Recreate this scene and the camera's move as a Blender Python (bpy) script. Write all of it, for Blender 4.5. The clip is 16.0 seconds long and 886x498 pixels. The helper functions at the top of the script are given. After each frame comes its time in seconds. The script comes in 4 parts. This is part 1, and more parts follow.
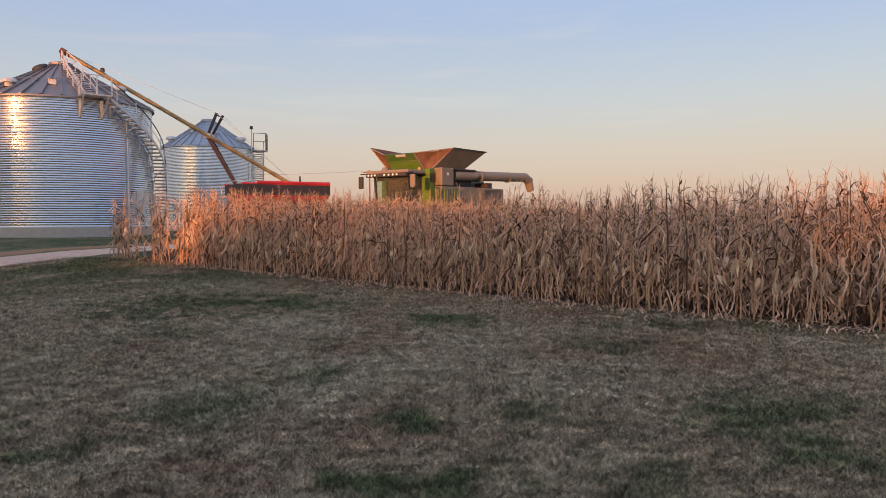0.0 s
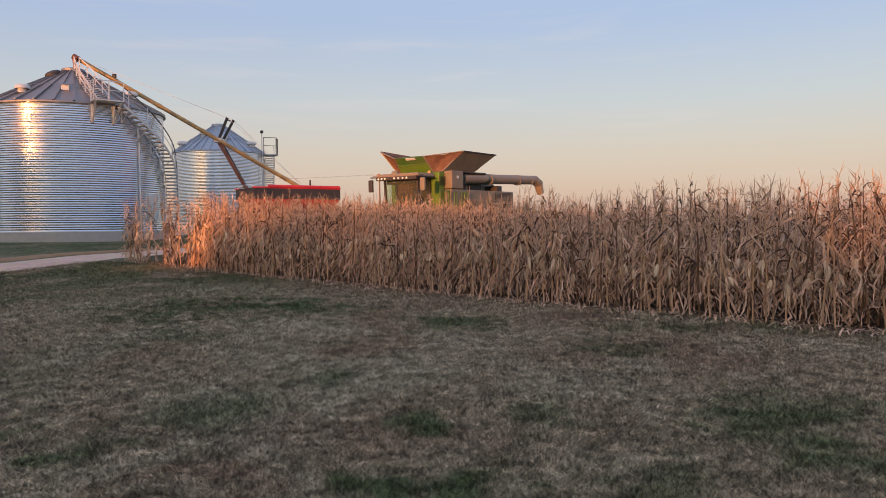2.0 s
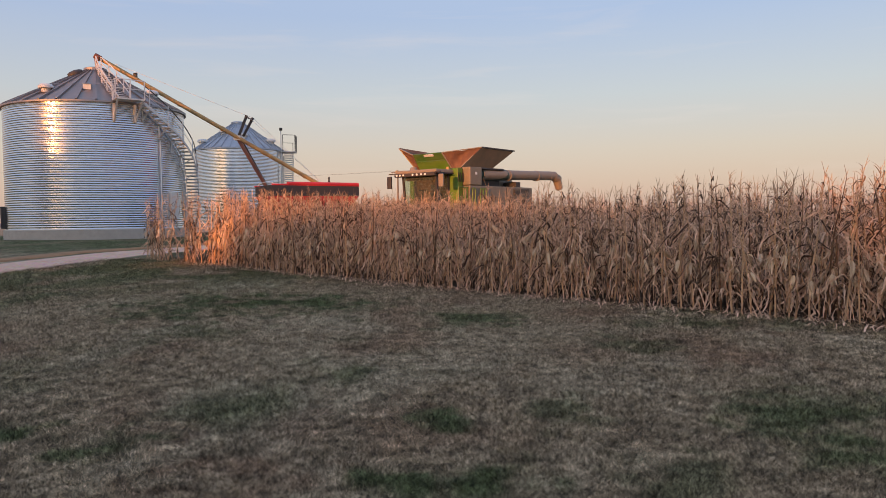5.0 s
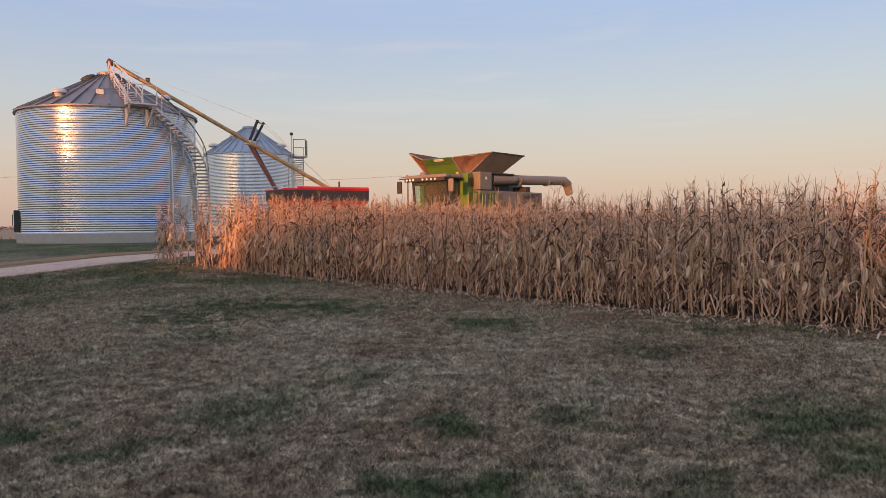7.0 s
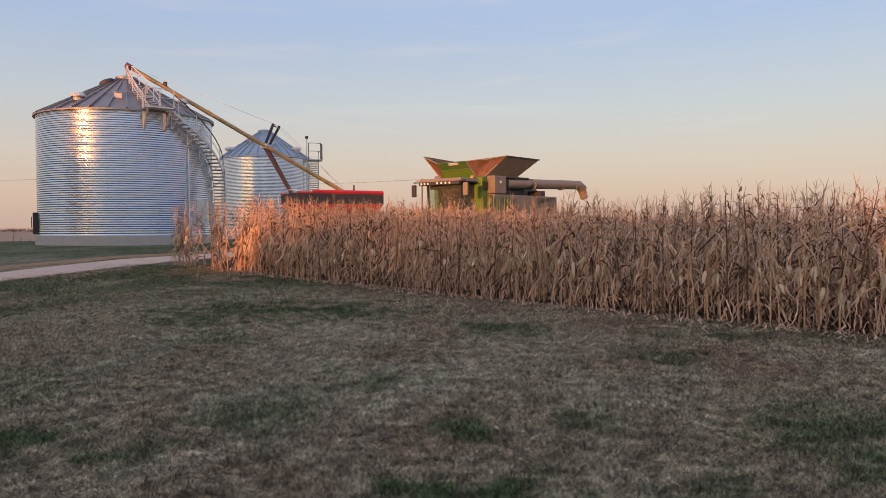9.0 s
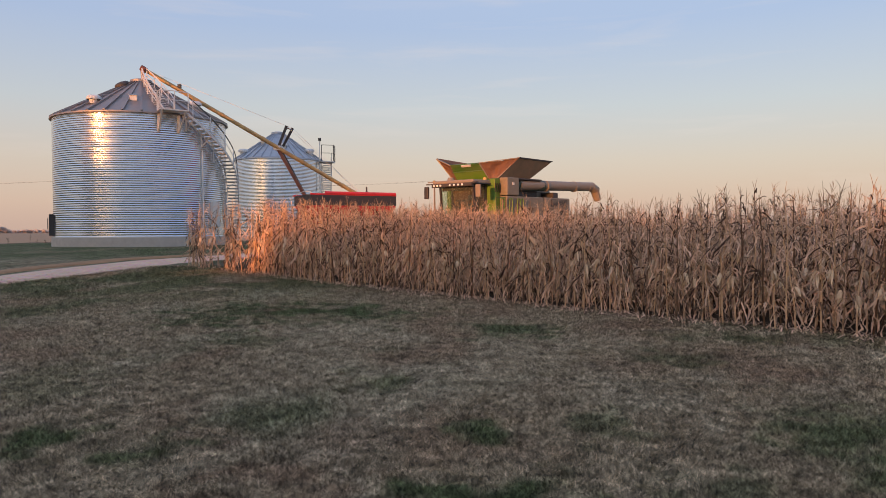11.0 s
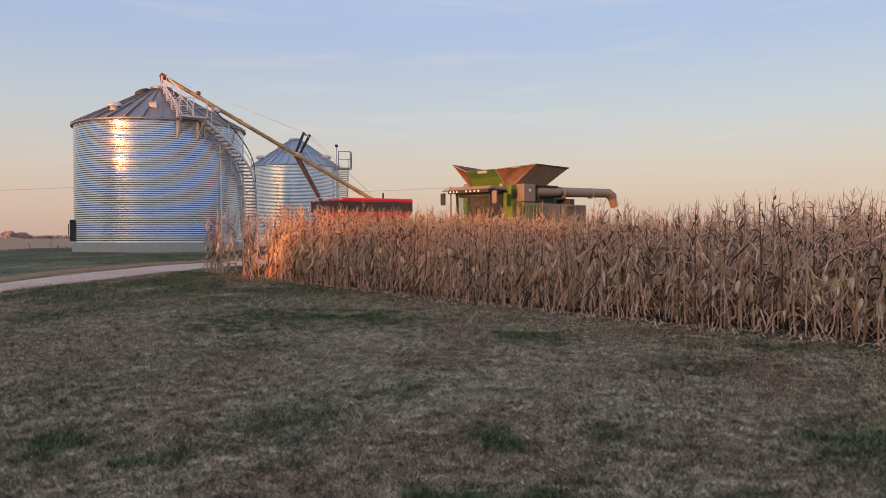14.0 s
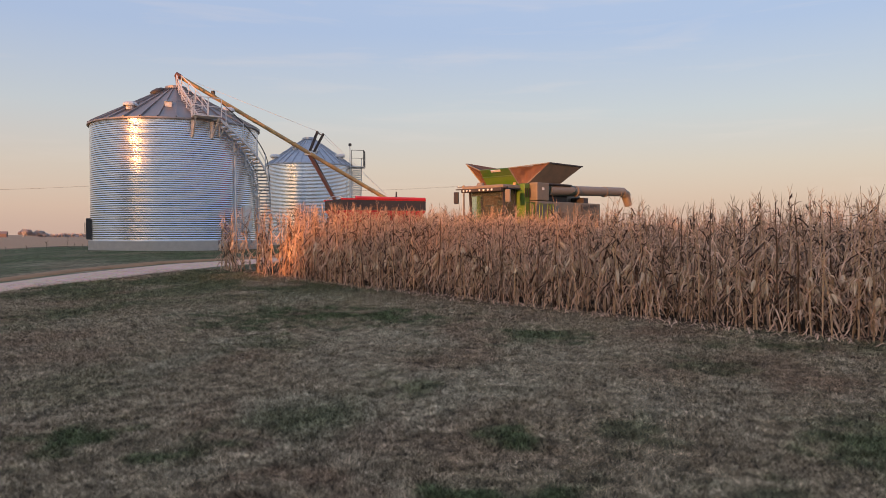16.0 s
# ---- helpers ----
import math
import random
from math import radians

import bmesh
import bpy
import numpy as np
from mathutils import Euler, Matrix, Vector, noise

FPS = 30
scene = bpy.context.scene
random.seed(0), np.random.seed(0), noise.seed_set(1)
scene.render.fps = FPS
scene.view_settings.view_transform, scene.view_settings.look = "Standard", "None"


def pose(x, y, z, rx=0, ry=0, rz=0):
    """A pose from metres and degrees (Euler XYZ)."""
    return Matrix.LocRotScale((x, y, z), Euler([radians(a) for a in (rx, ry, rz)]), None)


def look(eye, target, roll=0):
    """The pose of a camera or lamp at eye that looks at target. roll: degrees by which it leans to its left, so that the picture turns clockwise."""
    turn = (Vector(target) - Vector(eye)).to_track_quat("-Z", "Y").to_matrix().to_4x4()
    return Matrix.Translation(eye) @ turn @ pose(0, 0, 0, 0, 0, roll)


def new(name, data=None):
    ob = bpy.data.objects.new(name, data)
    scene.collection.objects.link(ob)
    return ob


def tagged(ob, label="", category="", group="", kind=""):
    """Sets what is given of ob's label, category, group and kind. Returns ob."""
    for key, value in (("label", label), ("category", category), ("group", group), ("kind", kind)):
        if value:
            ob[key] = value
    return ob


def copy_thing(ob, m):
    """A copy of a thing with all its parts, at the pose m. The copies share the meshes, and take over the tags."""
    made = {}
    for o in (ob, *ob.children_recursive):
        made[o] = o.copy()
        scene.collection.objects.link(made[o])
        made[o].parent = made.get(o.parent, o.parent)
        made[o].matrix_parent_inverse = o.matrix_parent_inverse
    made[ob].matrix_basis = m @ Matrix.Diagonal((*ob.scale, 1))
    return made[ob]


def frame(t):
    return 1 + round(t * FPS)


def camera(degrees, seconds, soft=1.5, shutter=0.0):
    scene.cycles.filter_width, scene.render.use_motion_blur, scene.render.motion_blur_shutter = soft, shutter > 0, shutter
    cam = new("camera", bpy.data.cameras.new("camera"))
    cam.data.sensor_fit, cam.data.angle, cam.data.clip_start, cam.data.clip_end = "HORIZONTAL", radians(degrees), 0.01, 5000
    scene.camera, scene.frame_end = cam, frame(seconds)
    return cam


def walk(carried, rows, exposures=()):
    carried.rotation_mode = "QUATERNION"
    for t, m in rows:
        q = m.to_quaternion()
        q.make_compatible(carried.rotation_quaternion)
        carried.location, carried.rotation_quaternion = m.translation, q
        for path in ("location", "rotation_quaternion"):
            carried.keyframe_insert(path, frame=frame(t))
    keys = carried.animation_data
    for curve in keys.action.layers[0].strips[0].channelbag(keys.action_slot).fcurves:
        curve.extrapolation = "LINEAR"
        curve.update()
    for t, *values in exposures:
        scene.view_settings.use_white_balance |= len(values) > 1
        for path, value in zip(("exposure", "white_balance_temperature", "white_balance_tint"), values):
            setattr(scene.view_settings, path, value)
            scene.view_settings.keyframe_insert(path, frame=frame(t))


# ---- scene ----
# The camera stands on the lawn and pans slowly to the left.
cam = camera(62.0, 16.0, soft=0.75)
EYE, DIP, LEAN = 1.6, -0.42, 0.0
ROWS = [
    # seconds, x, y, z from the first eye, yaw, pitch, roll
    (0.0, 0.000, 0.000, -0.000, -0.000, -1.900, -0.200),
    (0.5, 0.006, -0.003, -0.001, 0.196, -1.819, -0.265),
    (1.0, 0.008, 0.021, -0.006, 0.410, -1.725, -0.365),
    (1.5, 0.009, 0.002, -0.001, 0.589, -1.665, -0.413),
    (2.0, 0.005, 0.003, -0.006, 0.788, -1.644, -0.450),
    (2.5, 0.001, -0.012, -0.003, 1.048, -1.719, -0.468),
    (3.0, 0.002, -0.022, 0.001, 1.388, -1.815, -0.539),
    (3.5, -0.004, 0.011, -0.007, 1.673, -1.890, -0.547),
    (4.0, -0.006, 0.008, -0.006, 1.867, -1.943, -0.590),
    (6.5, -0.009, -0.007, 0.001, 2.759, -1.701, -0.603),
    (7.0, -0.010, -0.003, -0.002, 2.961, -1.545, -0.508),
    (7.5, -0.013, 0.001, -0.000, 3.232, -1.450, -0.461),
    (8.0, -0.016, -0.008, 0.004, 3.499, -1.363, -0.350),
    (8.5, -0.017, -0.012, 0.005, 3.751, -1.311, -0.295),
    (9.0, -0.019, -0.010, 0.003, 4.051, -1.256, -0.290),
    (9.5, -0.031, -0.009, 0.004, 4.349, -1.199, -0.256),
    (12.0, -0.036, -0.015, 0.006, 5.401, -1.004, -0.307),
    (12.5, -0.033, -0.020, 0.007, 5.641, -0.900, -0.305),
    (13.0, -0.035, -0.019, 0.010, 5.856, -0.821, -0.251),
    (13.5, -0.041, -0.020, 0.009, 5.991, -0.718, -0.166),
    (14.0, -0.040, -0.018, 0.009, 6.246, -0.633, -0.136),
    (14.5, -0.041, -0.020, 0.008, 6.573, -0.575, -0.123),
    (15.0, -0.045, -0.020, 0.008, 6.913, -0.581, -0.112),
    (15.5, -0.048, -0.016, 0.004, 7.139, -0.645, -0.095),
    (16.0, -0.047, -0.026, 0.004, 7.256, -0.724, -0.078),
]
walk(cam, [(t, pose(x, y, EYE + z) @ pose(0, 0, 0, 0, 0, yaw) @ pose(0, 0, 0, 90 + pitch + DIP) @ pose(0, 0, 0, 0, 0, roll + LEAN))
           for t, x, y, z, yaw, pitch, roll in ROWS])

# ---- light: a low evening sun behind the camera, clear sky ----
SUN_AZ, SUN_EL = 208.5, 5.0      # compass degrees from +y, clockwise
SUN_DIR = Vector((math.sin(radians(SUN_AZ)) * math.cos(radians(SUN_EL)),
                  math.cos(radians(SUN_AZ)) * math.cos(radians(SUN_EL)), math.sin(radians(SUN_EL))))
sun = new("sun", bpy.data.lights.new("sun", "SUN"))
sun.data.energy, sun.data.angle, sun.data.color = 5.5, radians(0.7), (1.0, 0.345, 0.095)
sun.matrix_world = look(SUN_DIR * 50, (0, 0, 0))


class Net:
    """A node tree with short calls for the nodes that the materials use."""

    def __init__(self, tree):
        self.t = tree
        tree.nodes.clear()

    def n(self, kind, **kw):
        node = self.t.nodes.new(kind)
        for k, v in kw.items():
            if isinstance(v, bpy.types.NodeSocket):
                self.t.links.new(v, node.inputs[k])
            else:
                node.inputs[k].default_value = v
        return node

    def link(self, a, b):
        self.t.links.new(a, b)

    def math(self, op, a, b=0.0, c=0.0, clamp=False):
        node = self.t.nodes.new("ShaderNodeMath")
        node.operation, node.use_clamp = op, clamp
        for i, v in enumerate((a, b, c)):
            if isinstance(v, bpy.types.NodeSocket):
                self.link(v, node.inputs[i])
            else:
                node.inputs[i].default_value = v
        return node.outputs[0]

    def mix(self, fac, a, b, blend="MIX"):
        node = self.t.nodes.new("ShaderNodeMix")
        node.data_type, node.blend_type = "RGBA", blend
        for sock, v in ((node.inputs[0], fac), (node.inputs[6], a), (node.inputs[7], b)):
            if isinstance(v, bpy.types.NodeSocket):
                self.link(v, sock)
            else:
                sock.default_value = v if isinstance(v, float) else (*v, 1) if len(v) == 3 else v
        return node.outputs[2]

    def ramp(self, fac, stops):
        node = self.t.nodes.new("ShaderNodeValToRGB")
        self.link(fac, node.inputs[0])
        els = node.color_ramp.elements
        while len(els) < len(stops):
            els.new(0.5)
        for e, (p, col) in zip(els, stops):
            e.position = p
            e.color = (*col, 1) if len(col) == 3 else col
        return node.outputs[0]

    def noise(self, scale, detail=4, rough=0.55, vec=None, distort=0.0):
        node = self.n("ShaderNodeTexNoise", Scale=scale, Detail=detail, Roughness=rough, Distortion=distort)
        if vec is not None:
            self.link(vec, node.inputs["Vector"])
        return node.outputs[0]

    def place(self):
        return self.t.nodes.new("ShaderNodeNewGeometry").outputs["Position"]

    def stretch(self, vec, sx, sy, sz):
        node = self.n("ShaderNodeMapping", Scale=(sx, sy, sz))
        self.link(vec, node.inputs["Vector"])
        return node.outputs[0]

    def bump(self, height, strength, distance):
        return self.n("ShaderNodeBump", Strength=strength, Distance=distance, Height=height).outputs[0]


world = bpy.data.worlds.new("evening_sky")
scene.world = world
world.use_nodes = True
w = Net(world.node_tree)
coord = w.t.nodes.new("ShaderNodeTexCoord").outputs["Generated"]
sep = w.n("ShaderNodeSeparateXYZ", Vector=coord)
up = w.math("MAXIMUM", sep.outputs[2], 0.0)
sky = w.t.nodes.new("ShaderNodeTexSky")
sky.sky_type, sky.sun_disc = "NISHITA", False
sky.sun_elevation, sky.sun_rotation = radians(SUN_EL), radians(SUN_AZ)
sky.air_density, sky.dust_density = 1.0, 2.5
# The eastern evening sky: peach haze on the horizon, pale blue above.
ramp = w.ramp(up, [(0.0, (0.64, 0.45, 0.37)), (0.035, (0.68, 0.50, 0.41)), (0.09, (0.64, 0.54, 0.48)), (0.16, (0.54, 0.56, 0.60)),
                   (0.26, (0.40, 0.49, 0.70)), (0.45, (0.44, 0.54, 0.78)), (1.0, (0.50, 0.60, 0.86))])
# The western sky glows round the sun.
toward = w.n("ShaderNodeVectorMath", )
toward.operation = "DOT_PRODUCT"
w.link(coord, toward.inputs[0])
toward.inputs[1].default_value = tuple(SUN_DIR)
near_sun = w.math("MAXIMUM", toward.outputs["Value"], 0.0)
glow = w.math("MULTIPLY", w.math("POWER", near_sun, 60.0), 1.0)
wide = w.math("MULTIPLY", w.math("POWER", near_sun, 1.5), w.math("POWER", w.math("SUBTRACT", 1.0, up), 1.5))
col = w.mix(w.math("MULTIPLY", wide, 0.6), ramp, (0.92, 0.86, 0.82))
col = w.mix(glow, col, (3.6, 1.9, 0.8))
# thin wisps of cirrus
wisp_vec = w.stretch(coord, 1.6, 1.6, 16.0)
wisp = w.noise(2.3, 5, 0.55, wisp_vec, 0.4)
wisp = w.ramp(wisp, [(0.55, (0, 0, 0)), (0.78, (1, 1, 1))])
col = w.mix(w.math("MULTIPLY", wisp, 0.28), col, (0.78, 0.66, 0.62))
bg1 = w.n("ShaderNodeBackground", Color=col, Strength=0.90)
bg2 = w.n("ShaderNodeBackground", Color=sky.outputs[0], Strength=0.05)
both = w.n("ShaderNodeAddShader")
w.link(bg1.outputs[0], both.inputs[0])
w.link(bg2.outputs[0], both.inputs[1])
outw = w.t.nodes.new("ShaderNodeOutputWorld")
w.link(both.outputs[0], outw.inputs[0])


# ---- materials ----
def material(name, build):
    mat = bpy.data.materials.new(name)
    mat.use_nodes = True
    net = Net(mat.node_tree)
    shader = net.t.nodes.new("ShaderNodeBsdfPrincipled")
    out = net.t.nodes.new("ShaderNodeOutputMaterial")
    net.link(shader.outputs[0], out.inputs[0])
    build(net, shader)
    return mat


def put(net, shader, **kw):
    for k, v in kw.items():
        sock = shader.inputs[k.replace("_", " ")]
        if isinstance(v, bpy.types.NodeSocket):
            net.link(v, sock)
        else:
            sock.default_value = (*v, 1) if isinstance(v, tuple) and len(v) == 3 else v


def grass_colours(net):
    """Dormant tan lawn with green, russet and pale patches, as the lawn's own "kind" attribute lays them out."""
    p = net.place()
    flat = net.stretch(p, 1, 1, 0)
    kind = net.t.nodes.new("ShaderNodeAttribute")
    kind.attribute_name = "kind"
    part_of = net.n("ShaderNodeSeparateColor", Color=kind.outputs["Color"]).outputs
    tuft = net.ramp(net.noise(5.5, 4, 0.65, flat), [(0.38, (0, 0, 0)), (0.62, (1, 1, 1))])
    fine = net.ramp(net.noise(30.0, 4, 0.75, flat), [(0.40, (0, 0, 0)), (0.60, (1, 1, 1))])
    fine = net.math("ADD", net.math("MULTIPLY", fine, 0.62), net.math("MULTIPLY", tuft, 0.38))
    tan = net.mix(fine, (0.064, 0.049, 0.032), (0.76, 0.605, 0.42))
    russet = net.mix(fine, (0.058, 0.034, 0.022), (0.58, 0.39, 0.265))
    green = net.mix(fine, (0.017, 0.024, 0.011), (0.215, 0.275, 0.125))
    pale = net.mix(fine, (0.10, 0.082, 0.056), (0.88, 0.75, 0.55))
    col = net.mix(part_of[2], tan, pale)
    col = net.mix(part_of[1], col, russet)
    col = net.mix(part_of[0], col, green)
    # Noise at hand's to step's width: shade in the grass gaps, painted into colour
    gap_shade = net.ramp(net.noise(2.6, 6, 0.72, flat, 0.6), [(0.36, (0.56, 0.55, 0.53)), (0.50, (0.92, 0.92, 0.92)), (0.66, (1.20, 1.20, 1.19))])
    col = net.mix(1.0, col, gap_shade, "MULTIPLY")
    clump_ = net.ramp(net.noise(9.0, 3, 0.6, flat, 0.3), [(0.38, (0.74, 0.73, 0.71)), (0.60, (1.14, 1.14, 1.13))])
    col = net.mix(1.0, col, clump_, "MULTIPLY")
    return col, fine, p


def build_ground(net, s):
    col, fine, p = grass_colours(net)
    sx = net.n("ShaderNodeSeparateXYZ", Vector=p)
    # stubble of the cut field beyond the yard
    edge = net.math("ADD", sx.outputs[1], net.math("MULTIPLY", net.noise(0.12, 3, 0.5, p), 5.0))
    rows_v = net.noise(0.5, 4, 0.7, net.stretch(p, 0.25, 2.2, 0))
    field = net.mix(rows_v, (0.28, 0.20, 0.13), (0.60, 0.45, 0.32))
    col = net.mix(net.ramp(net.math("MULTIPLY", edge, 0.01), [(0.735, (0, 0, 0)), (0.75, (1, 1, 1))]), col, field)
    # leaf litter and bare soil under the corn
    diag = net.math("ADD", net.math("ADD", sx.outputs[0], sx.outputs[1]), net.math("MULTIPLY", net.noise(1.2, 3, 0.5, p), 0.9))
    crop = net.ramp(net.math("MULTIPLY", diag, 0.01), [(0.163, (0, 0, 0)), (0.169, (1, 1, 1)), (0.42, (1, 1, 1)), (0.43, (0, 0, 0))])
    left = net.ramp(net.math("MULTIPLY", net.math("ADD", sx.outputs[0], 20.0), 0.01), [(0.068, (0, 0, 0)), (0.10, (1, 1, 1))])
    soil = net.mix(net.noise(7, 5, 0.7, p), (0.022, 0.015, 0.011), (0.13, 0.085, 0.052))
    col = net.mix(net.math("MULTIPLY", crop, left), col, soil)
    col = net.mix(net.noise(35, 3, 0.7, p), net.mix(1.0, col, (0.45, 0.43, 0.40), "MULTIPLY"), col)
    put(net, s, Base_Color=col, Roughness=0.95, Normal=net.bump(net.noise(22, 6, 0.75, p), 0.8, 0.03))
    s.inputs["Specular IOR Level"].default_value = 0.1


def build_blades(net, s):
    col, fine, p = grass_colours(net)
    rnd = net.t.nodes.new("ShaderNodeNewGeometry").outputs["Random Per Island"]
    col = net.mix(net.ramp(rnd, [(0.40, (0, 0, 0)), (0.66, (1, 1, 1))]), net.mix(1.0, col, (0.17, 0.16, 0.145), "MULTIPLY"), net.mix(1.0, col, (1.75, 1.77, 1.74), "MULTIPLY"))
    put(net, s, Base_Color=col, Roughness=0.8)
    s.inputs["Specular IOR Level"].default_value = 0.15


def dry(lo, hi, scale=14.0, thin=0.0):
    def build(net, s):
        geo = net.t.nodes.new("ShaderNodeNewGeometry")
        info = net.t.nodes.new("ShaderNodeObjectInfo")
        vein = net.noise(scale, 4, 0.7, net.stretch(geo.outputs["Position"], 1, 1, 0.3))
        rnd = net.math("FRACT", net.math("ADD", geo.outputs["Random Per Island"], info.outputs["Random"]))
        gap_tone = net.ramp(rnd, [(0.0, (0, 0, 0)), (0.27, (0.12, 0.12, 0.12)), (0.38, (0.72, 0.72, 0.72)), (1.0, (1, 1, 1))])
        f = net.math("ADD", net.math("MULTIPLY", net.math("SUBTRACT", vein, 0.5), 0.9), gap_tone, clamp=True)
        c = net.mix(f, lo, hi)
        c = net.mix(net.ramp(rnd, [(0.75, (0, 0, 0)), (1.0, (0.45, 0.45, 0.45))]), c, (0.36, 0.25, 0.19))
        put(net, s, Base_Color=c, Roughness=0.75, Normal=net.bump(vein, 0.4, 0.004))
        if thin:
            # dry leaves let some light through
            glow_ = net.n("ShaderNodeBsdfTranslucent", Color=c)
            both_ = net.n("ShaderNodeMixShader", Fac=thin)
            out_ = next(n_ for n_ in net.t.nodes if n_.type == "OUTPUT_MATERIAL")
            net.link(s.outputs[0], both_.inputs[1])
            net.link(glow_.outputs[0], both_.inputs[2])
            net.link(both_.outputs[0], out_.inputs[0])
        s.inputs["Specular IOR Level"].default_value = 0.25
    return build


def build_galv(net, s):
    p = net.place()
    spangle = net.t.nodes.new("ShaderNodeTexVoronoi")
    spangle.inputs["Scale"].default_value = 60
    net.link(p, spangle.inputs["Vector"])
    blot = net.noise(0.8, 5, 0.6, net.stretch(p, 1, 1, 0.25))
    c = net.mix(blot, (0.55, 0.59, 0.65), (0.72, 0.755, 0.80))
    rough = net.math("ADD", 0.13, net.math("MULTIPLY", net.math("ADD", blot, spangle.outputs["Distance"]), 0.08))
    put(net, s, Base_Color=c, Metallic=1.0, Roughness=rough)


def build_roof(net, s):
    p = net.place()
    blot = net.noise(1.2, 5, 0.65, p)
    c = net.mix(blot, (0.22, 0.205, 0.21), (0.36, 0.33, 0.33))
    put(net, s, Base_Color=c, Metallic=0.75, Roughness=net.math("ADD", 0.38, net.math("MULTIPLY", blot, 0.2)))


def paint(colour, rough=0.4, dust=0.35, dirt=(0.30, 0.22, 0.15), metal=0.0):
    def build(net, s):
        p = net.place()
        d = net.ramp(net.noise(2.2, 6, 0.7, p), [(0.35, (0, 0, 0)), (0.75, (1, 1, 1))])
        c = net.mix(net.math("MULTIPLY", d, dust), colour, dirt)
        put(net, s, Base_Color=c, Metallic=metal, Roughness=net.math("ADD", rough, net.math("MULTIPLY", d, 0.3), clamp=True),
            Normal=net.bump(net.noise(40, 3, 0.6, p), 0.08, 0.004))
    return build


def build_concrete(net, s):
    p = net.place()
    c = net.mix(net.noise(3, 6, 0.7, p), (0.36, 0.33, 0.30), (0.60, 0.56, 0.51))
    put(net, s, Base_Color=c, Roughness=0.9, Normal=net.bump(net.noise(30, 4, 0.7, p), 0.4, 0.006))


def build_gravel(net, s):
    p = net.place()
    v = net.t.nodes.new("ShaderNodeTexVoronoi")
    v.inputs["Scale"].default_value = 16
    net.link(p, v.inputs["Vector"])
    c = net.mix(net.noise(1.0, 5, 0.7, p), (0.52, 0.33, 0.24), (0.76, 0.52, 0.40))
    c = net.mix(0.3, c, v.outputs["Color"], "OVERLAY")
    put(net, s, Base_Color=c, Roughness=0.95, Normal=net.bump(v.outputs["Distance"], 0.7, 0.02))


def build_glass(net, s):
    put(net, s, Base_Color=(0.74, 0.84, 0.76), Roughness=0.02, Transmission_Weight=0.95, IOR=1.35)


def build_lamp(net, s):
    put(net, s, Base_Color=(0.9, 0.9, 0.88), Roughness=0.15, Metallic=0.0)


M_GROUND = material("lawn_ground", build_ground)
M_BLADE = material("grass_blade", build_blades)
M_LEAF = material("dry_corn_leaf", dry((0.060, 0.029, 0.018), (0.97, 0.665, 0.47), 14, 0.12))
M_STALK = material("dry_corn_stalk", dry((0.16, 0.085, 0.048), (0.76, 0.49, 0.29), 20))
M_EAR = material("corn_husk", dry((0.52, 0.36, 0.23), (0.93, 0.72, 0.50), 30, 0.1))
M_TASSEL = material("corn_tassel", dry((0.30, 0.19, 0.12), (0.66, 0.46, 0.29), 30))
M_GALV = material("galvanised_sheet", build_galv)
M_ROOF = material("weathered_roof_steel", build_roof)
M_ROOF_B = material("grey_roof_steel", paint((0.44, 0.47, 0.53), 0.45, 0.4, (0.34, 0.35, 0.39), 0.7))
M_DEEP = material("deep_green_paint", paint((0.022, 0.06, 0.048), 0.35, 0.3, (0.11, 0.11, 0.085)))
M_STEEL = material("galvanised_frame", paint((0.68, 0.68, 0.69), 0.45, 0.3, (0.5, 0.47, 0.44), 0.2))
M_PALE = material("pale_painted_door", paint((0.75, 0.73, 0.70), 0.5, 0.25, (0.5, 0.46, 0.42)))
M_LIME = material("bright_green_paint", paint((0.085, 0.20, 0.02), 0.35, 0.3, (0.24, 0.24, 0.10)))
M_CABIN = material("cab_lining", paint((0.16, 0.09, 0.06), 0.7, 0.8, (0.34, 0.17, 0.09)))
M_DARK = material("dark_steel", paint((0.035, 0.035, 0.04), 0.5, 0.3, (0.12, 0.09, 0.07)))
M_YELLOW = material("faded_yellow_paint", paint((0.52, 0.34, 0.13), 0.5, 0.85, (0.20, 0.13, 0.09)))
M_RED = material("red_paint", paint((0.58, 0.024, 0.04), 0.4, 0.12))
M_RUSTRED = material("dull_red_paint", paint((0.15, 0.05, 0.035), 0.5, 0.5, (0.10, 0.06, 0.045)))
M_GREEN = material("green_paint", paint((0.045, 0.13, 0.018), 0.35, 0.35, (0.20, 0.17, 0.09)))
M_DUSTY = material("dusty_green_panel", paint((0.17, 0.155, 0.115), 0.5, 0.75, (0.31, 0.24, 0.18)))
M_PIPE = material("dusty_auger_pipe", paint((0.22, 0.19, 0.15), 0.45, 0.7, (0.30, 0.24, 0.19)))
M_CANVAS = material("brown_canvas", paint((0.13, 0.068, 0.048), 0.85, 0.7, (0.27, 0.155, 0.105)))
M_TYRE = material("rubber", paint((0.02, 0.02, 0.02), 0.8, 0.5, (0.12, 0.09, 0.06)))
M_RIM = material("yellow_rim", paint((0.6, 0.42, 0.03), 0.4, 0.4))
M_CONC = material("concrete", build_concrete)
M_GRAVEL = material("gravel", build_gravel)
M_GLASS = material("cab_glass", build_glass)
M_LAMP = material("lamp_lens", build_lamp)
M_SOIL = material("bare_soil", paint((0.36, 0.20, 0.10), 0.95, 0.6, (0.15, 0.09, 0.05)))
M_WOOD = material("weathered_wood", paint((0.16, 0.12, 0.09), 0.9, 0.6))
